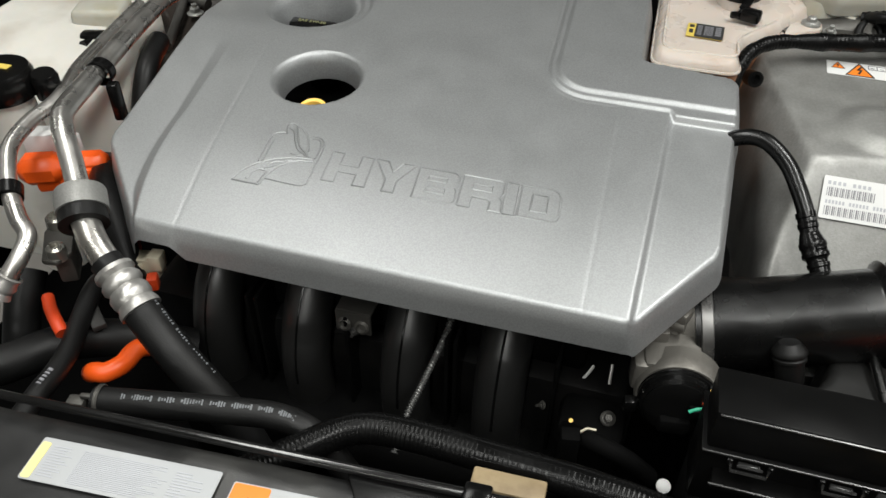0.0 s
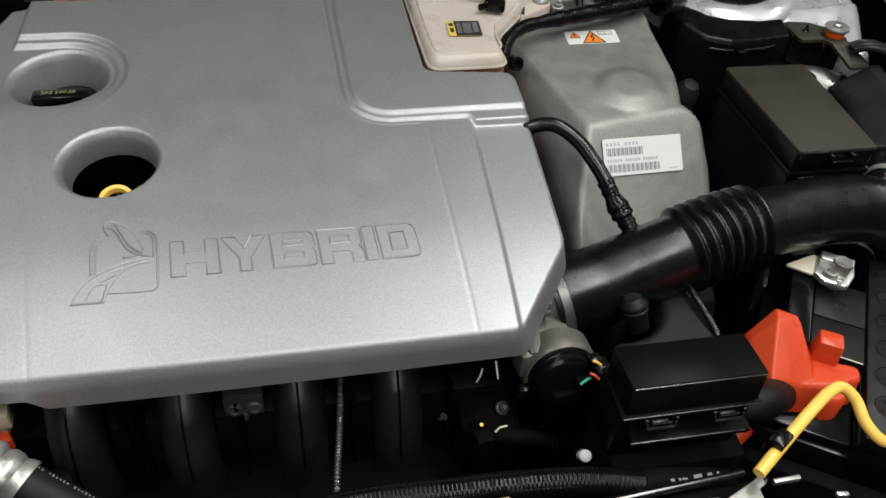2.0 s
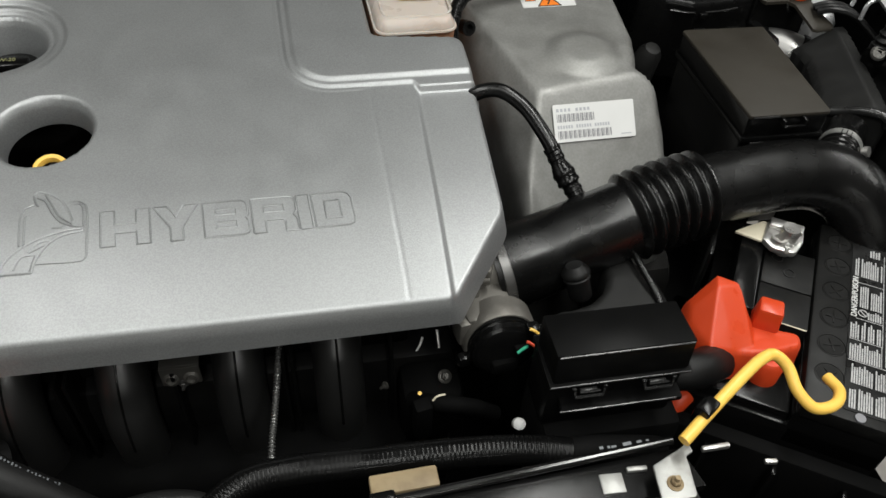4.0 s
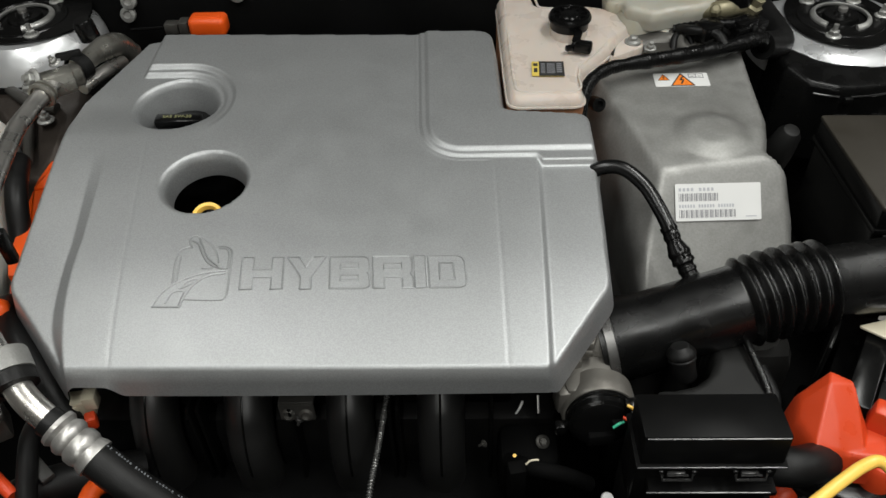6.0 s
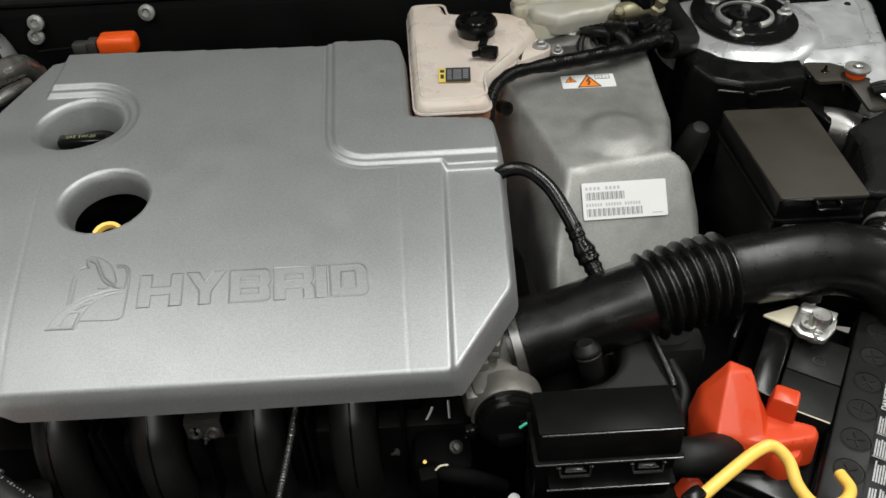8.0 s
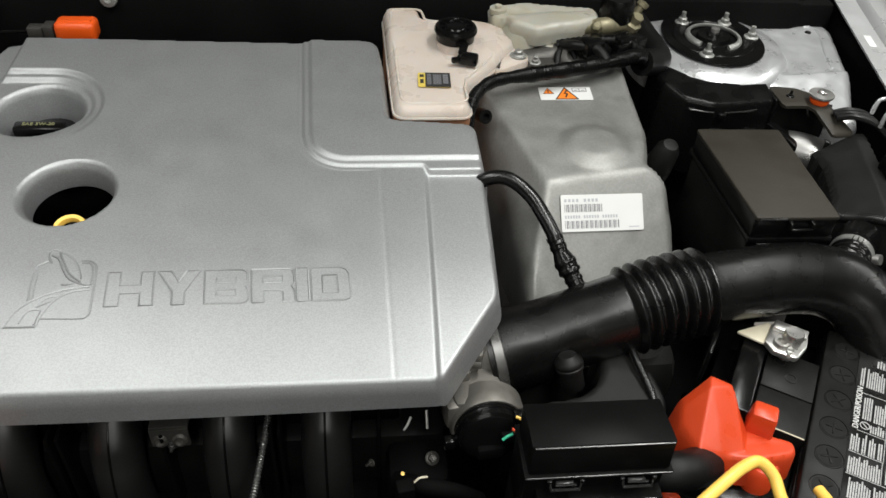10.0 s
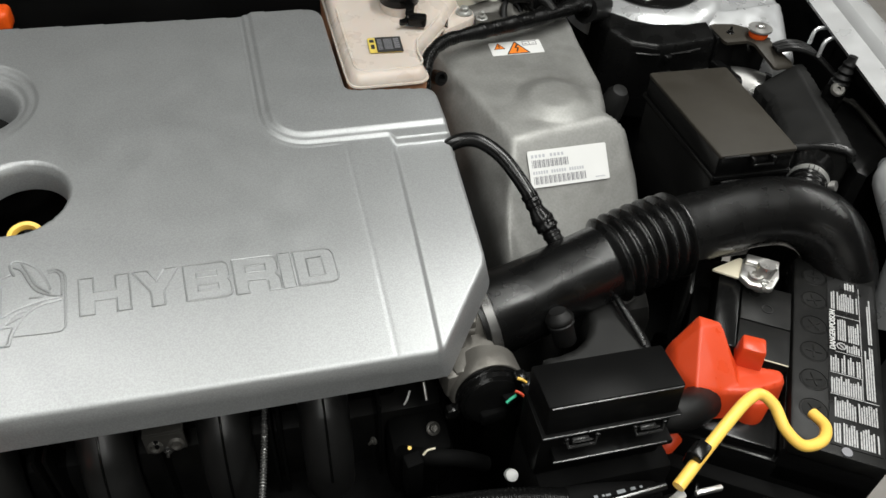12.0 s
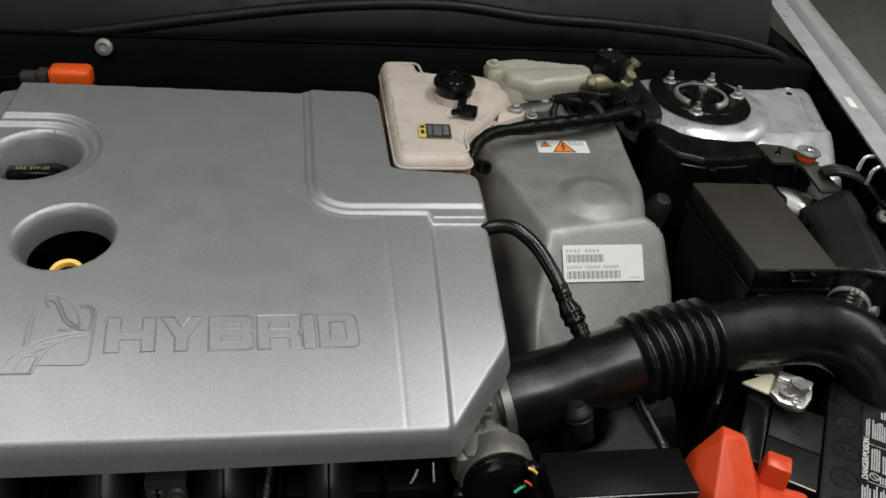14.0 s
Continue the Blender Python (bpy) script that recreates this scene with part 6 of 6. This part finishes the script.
part("clamp_ring", lathe([(0.014, 0), (0.021, 0.0), (0.0215, 0.002), (0.0215, 0.02), (0.014, 0.021)], (-0.272, -0.0775, 0.8985), (0.35, -0.5, -0.28), 32), CAST, ac, "grey clamp ring")
part("bush", lathe([(0.012, 0), (0.02, 0.0), (0.0205, 0.012), (0.012, 0.013)], (-0.2615, -0.0925, 0.89), (0.35, -0.5, -0.28), 32), RUBBER, ac)
part("elbow", tube([(-0.262, -0.092, 0.89), (-0.252, -0.102, 0.885), (-0.243, -0.11, 0.879), (-0.232, -0.117, 0.871), (-0.221, -0.1225, 0.8635)], 0.0118, 22, 10), TUBE, ac)
part("sleeve", tube([(-0.228, -0.1195, 0.867), (-0.214, -0.126, 0.859)], 0.0135, 20, 3), RUBBER, ac)
fit_a, fit_b = Vector((-0.22, -0.123, 0.862)), Vector((-0.187, -0.141, 0.841))
part("crimp_fitting", lathe([(0.012, 0), (0.0165, 0.0), (0.0172, 0.004), (0.0145, 0.008), (0.0172, 0.012), (0.0172, 0.016), (0.0147, 0.02), (0.0172, 0.024), (0.0172, 0.03), (0.0155, 0.034), (0.0175, 0.039), (0.0178, 0.043), (0.014, 0.0435)], fit_a, fit_b - fit_a, 32), FERRULE, ac, "bright crimped ferrule")
part("hose", tube([(-0.191, -0.139, 0.843), (-0.16, -0.153, 0.82), (-0.128, -0.163, 0.793), (-0.1, -0.17, 0.76), (-0.08, -0.175, 0.72)], 0.0158, 20, 10), RUBBER, ac)
marks, path = [], spline([(-0.191, -0.139, 0.843), (-0.16, -0.153, 0.82), (-0.128, -0.163, 0.793)], 14)
for k in range(2, len(path) - 1):
    if k % 7 == 4:
        continue
    d = (path[k + 1] - path[k]).normalized()
    out = Vector((0.93, 0.3, 0.42))
    out = (out - d * d.dot(out)).normalized()
    turn = Matrix((d, out.cross(d), out)).transposed().to_4x4()
    marks.append(box(0, 0, 0, 0.0016 - 0.0004 * (k % 2), 0.0032 - 0.0009 * (k % 3), 0.0005, 0, 0, Matrix.Translation(path[k] + out * 0.0158) @ turn))
part("hose_marking", merge(*marks), PRINTINK, ac, "faded printed marking")
thin = thing("thin_coolant_pipe", (-0.35, 0.0, 0.82), "thin bent aluminium pipe beside the larger pipe", "pipe")
part("pipe", tube([(-0.412, 0.24, 0.914), (-0.4, 0.159, 0.913), (-0.389, 0.091, 0.912), (-0.373, 0.045, 0.912), (-0.3695, 0.02, 0.911), (-0.3715, -0.009, 0.91), (-0.3665, -0.044, 0.906), (-0.352, -0.07, 0.897), (-0.336, -0.09, 0.888)], 0.0075, 16, 10), TUBE, thin)
part("grommet", lathe([(0.0085, 0), (0.012, 0.001), (0.012, 0.014), (0.0085, 0.015)], (-0.345, -0.08, 0.891), (0.2, -0.3, -0.1), 20), BLACK, thin)
part("lower_pipe", tube([(-0.336, -0.09, 0.888), (-0.32, -0.105, 0.88), (-0.306, -0.115, 0.872), (-0.303, -0.13, 0.865), (-0.306, -0.145, 0.855), (-0.315, -0.16, 0.84)], 0.0078, 16, 10), TUBE, thin)
part("ferrule", lathe([(0.009, 0), (0.0115, 0.001), (0.01, 0.006), (0.0115, 0.01), (0.01, 0.015), (0.012, 0.02), (0.009, 0.021)], (-0.306, -0.146, 0.854), (-0.3, -0.5, -0.5), 20), STEEL, thin)
bracket = thing("pipe_bracket", (-0.31, -0.09, 0.82), "grey cast pipe bracket with two bolt bosses", "bracket")
part("plate", merge(prism(rounded([(-0.33, -0.058, 0.006), (-0.312, -0.054, 0.006), (-0.284, -0.098, 0.004), (-0.288, -0.114, 0.004), (-0.302, -0.116, 0.004), (-0.325, -0.082, 0.004)]), 0.84, 0.845, 0.0015), box(-0.3, -0.09, 0.825, 0.016, 0.03, 0.03, 0.003, 30)), GREYCAST, bracket)
for x, y, r in ((-0.32, -0.068, 0.0095), (-0.294, -0.104, 0.008)):
    part("boss", lathe([(r + 0.001, -0.004), (r, 0.008), (r - 0.002, 0.01), (r - 0.004, 0.01), (r - 0.004, 0.006), (0, 0.006)], (x, y, 0.845), (0, 0, 1), 24), ALLOY, bracket, "machined bolt boss")
plug = thing("high_voltage_connector", (-0.35, -0.02, 0.8), "bright orange high-voltage connector with white locks", "connector")
part("body", merge(box(-0.37, -0.016, 0.862, 0.044, 0.03, 0.03, 0.009, 24, seg=1), box(-0.336, 0.01, 0.857, 0.034, 0.024, 0.024, 0.006, 24, seg=1), box(-0.352, -0.004, 0.85, 0.06, 0.024, 0.02, 0.004, 30)), ORANGE, plug)
part("lock", box(-0.388, 0.012, 0.872, 0.03, 0.02, 0.026, 0.003, 22), WHITE, plug, "white locking tab")
part("lock", box(-0.36, 0.021, 0.868, 0.014, 0.012, 0.022, 0.002, 22), WHITE, plug, "white locking tab")
guard = thing("orange_cable_guard", (-0.35, 0.18, 0.82), "orange plastic cable duct along the engine cover", "cable duct")
part("guard", prism(rounded([(-0.373, 0.37, 0.006), (-0.395, 0.33, 0.02), (-0.3965, 0.262, 0.01), (-0.3945, 0.235, 0.002), (-0.3695, 0.237, 0.002), (-0.37, 0.28, 0.01), (-0.366, 0.345, 0.01)]), 0.815, 0.836, 0.003), ORANGE, guard)
part("guard", prism(rounded([(-0.3945, 0.233, 0.002), (-0.381, 0.15, 0.02), (-0.3745, 0.113, 0.012), (-0.362, 0.084, 0.006), (-0.342, 0.094, 0.003), (-0.35, 0.118, 0.012), (-0.3605, 0.17, 0.02), (-0.3695, 0.235, 0.002)]), 0.814, 0.835, 0.003), ORANGE, guard)
part("end_tab", box(-0.346, 0.07, 0.824, 0.018, 0.026, 0.012, 0.003, 25), RED, guard)
cap2 = thing("orange_service_plug", (-0.23, 0.516, 0.85), "orange plug cap on a black cable behind the cover", "plug")
part("cap", merge(box(-0.231, 0.516, 0.902, 0.052, 0.03, 0.027, 0.007, 0, seg=3), box(-0.231, 0.512, 0.9145, 0.042, 0.008, 0.004, 0.0015)), ORANGE, cap2)
part("collar", merge(box(-0.2655, 0.516, 0.9, 0.014, 0.02, 0.02, 0.003), box(-0.283, 0.516, 0.899, 0.02, 0.016, 0.015, 0.002)), GREYCAST, cap2, "grey cable collar")
part("lead", tube([(-0.29, 0.516, 0.899), (-0.315, 0.517, 0.897), (-0.345, 0.52, 0.894)], 0.0022, 10), BLACK, cap2)
part("stand", box(-0.231, 0.52, 0.82, 0.04, 0.03, 0.14, 0.004), BLACK, cap2)
side_hose = thing("heater_hose", (-0.33, 0.05, 0.78), "black rubber heater hose beside the engine cover", "hose")
part("hose", tube([(-0.405, 0.25, 0.866), (-0.386, 0.19, 0.86), (-0.378, 0.14, 0.81), (-0.362, 0.085, 0.8), (-0.338, 0.03, 0.842), (-0.302, -0.018, 0.852), (-0.266, -0.056, 0.838), (-0.24, -0.085, 0.81)], 0.0125, 20, 10), RUBBER, side_hose)
lower = thing("lower_hoses", (-0.25, -0.16, 0.72), "dark rubber hoses crossing low in the bay", "hose")
part("marked_hose", tube([(-0.288, -0.06, 0.785), (-0.2819, -0.0908, 0.795), (-0.2685, -0.1309, 0.795), (-0.257, -0.1611, 0.795), (-0.25, -0.191, 0.797), (-0.2469, -0.2123, 0.8), (-0.244, -0.24, 0.8)], 0.0092, 16), RUBBER, lower)
part("wide_hose", tube([(-0.4, -0.22, 0.76), (-0.33, -0.185, 0.77), (-0.28, -0.135, 0.77), (-0.235, -0.105, 0.755), (-0.2, -0.08, 0.73)], 0.018, 18), RUBBER, lower)
part("vertical_hose", tube([(-0.34, -0.1, 0.81), (-0.335, -0.125, 0.79), (-0.33, -0.16, 0.74)], 0.016, 16), RUBBER, lower)
part("printed_band", tube([(-0.2485, -0.193, 0.8045), (-0.2465, -0.211, 0.807)], lambda s: 0.0033 if (s % 0.004) < 0.0026 else 0.001, 6, 24), GREYINK, lower)
hv = thing("orange_cable", (-0.21, -0.14, 0.72), "orange high-voltage cable bend low in the bay", "cable")
part("cable", tube([(-0.2, -0.105, 0.755), (-0.2118, -0.1311, 0.778), (-0.2145, -0.1532, 0.78), (-0.2228, -0.1657, 0.78), (-0.2337, -0.167, 0.778), (-0.246, -0.16, 0.765)], 0.0088, 16), ORANGE, hv)
redlead = thing("red_lead", (-0.29, -0.14, 0.72), "short red insulated lead low in the bay", "cable")
part("lead", tube([(-0.31, -0.118, 0.8), (-0.298, -0.13, 0.8), (-0.283, -0.142, 0.8), (-0.272, -0.15, 0.797)], 0.0058, 12), RED, redlead)
part("terminal", box(-0.262, -0.12, 0.79, 0.03, 0.012, 0.006, 0.001, -40), DULL, redlead)
loomclip = thing("beige_connector", (-0.245, -0.05, 0.76), "beige wiring connector with red lock under the cover", "connector")
part("body", merge(box(-0.239, -0.068, 0.818, 0.036, 0.016, 0.02, 0.0014, 8), box(-0.222, -0.068, 0.826, 0.012, 0.014, 0.016, 0.0012, 8), box(-0.243, -0.077, 0.821, 0.02, 0.004, 0.008, 0.001, 8)), CREAM, loomclip)
part("lock", box(-0.259, -0.052, 0.818, 0.012, 0.02, 0.016, 0.003, 25), RED, loomclip, "red lock")
part("lock", box(-0.221, -0.082, 0.812, 0.01, 0.012, 0.014, 0.002, 25), RED, loomclip, "red lock")
washer = thing("screen_wash_tank", (-0.47, 0.15, 0.6), "cloudy cream screen wash tank with black cap", "washer tank")
part("tank_body", plate(rounded([(-0.62, 0.32, 0.04), (-0.62, 0.06, 0.04), (-0.45, 0.06, 0.03), (-0.412, 0.1, 0.03), (-0.4, 0.2, 0.03), (-0.44, 0.32, 0.03)]), lambda x, y: 0.872 + 0.008 * noise.noise((x * 8, y * 8, 4)) + 0.02 * ease(0.12, 0.2, y), 0.006, 0.2, 0.0, 0.02), WASHER, washer, sharp=60)
part("neck", lathe([(0.026, -0.2), (0.024, 0.012), (0, 0.012)], (-0.43, 0.03, 0.895), (0, 0, 1), 28), WASHER, washer)
wcap = part("cap", lathe([(0.03, 0), (0.032, 0.004), (0.032, 0.022), (0.029, 0.028), (0, 0.029)], (-0.43, 0.03, 0.908), (0, 0, 1), 36), BLACK, washer)
part("cap_mark", box(-0.428, 0.033, 0.9375, 0.022, 0.008, 0.0008, 0), YLABEL, wcap, "yellow printed mark")
part("valve", merge(lathe([(0.0125, 0), (0.013, 0.004), (0.013, 0.022), (0.011, 0.026), (0, 0.026)], (-0.392, 0.046, 0.905), (0.1, -0.1, 1), 22), tube([(-0.392, 0.046, 0.905), (-0.39, 0.045, 0.88)], 0.008, 14, 3)), BLACK, washer)
part("filler_moulding", merge(box(-0.47, 0.243, 0.893, 0.062, 0.05, 0.03, 0.008, 18, seg=3), box(-0.468, 0.221, 0.886, 0.05, 0.02, 0.006, 0.002, 18)), MILK, washer, "pale moulded filler housing")
part("pump_port", merge(box(-0.447, 0.196, 0.886, 0.038, 0.018, 0.02, 0.005, 15), lathe([(0.006, 0), (0.006, 0.014), (0, 0.014)], (-0.45, 0.188, 0.886), (-0.1, -1, 0.1), 14)), BLACK, washer, "black pump port")
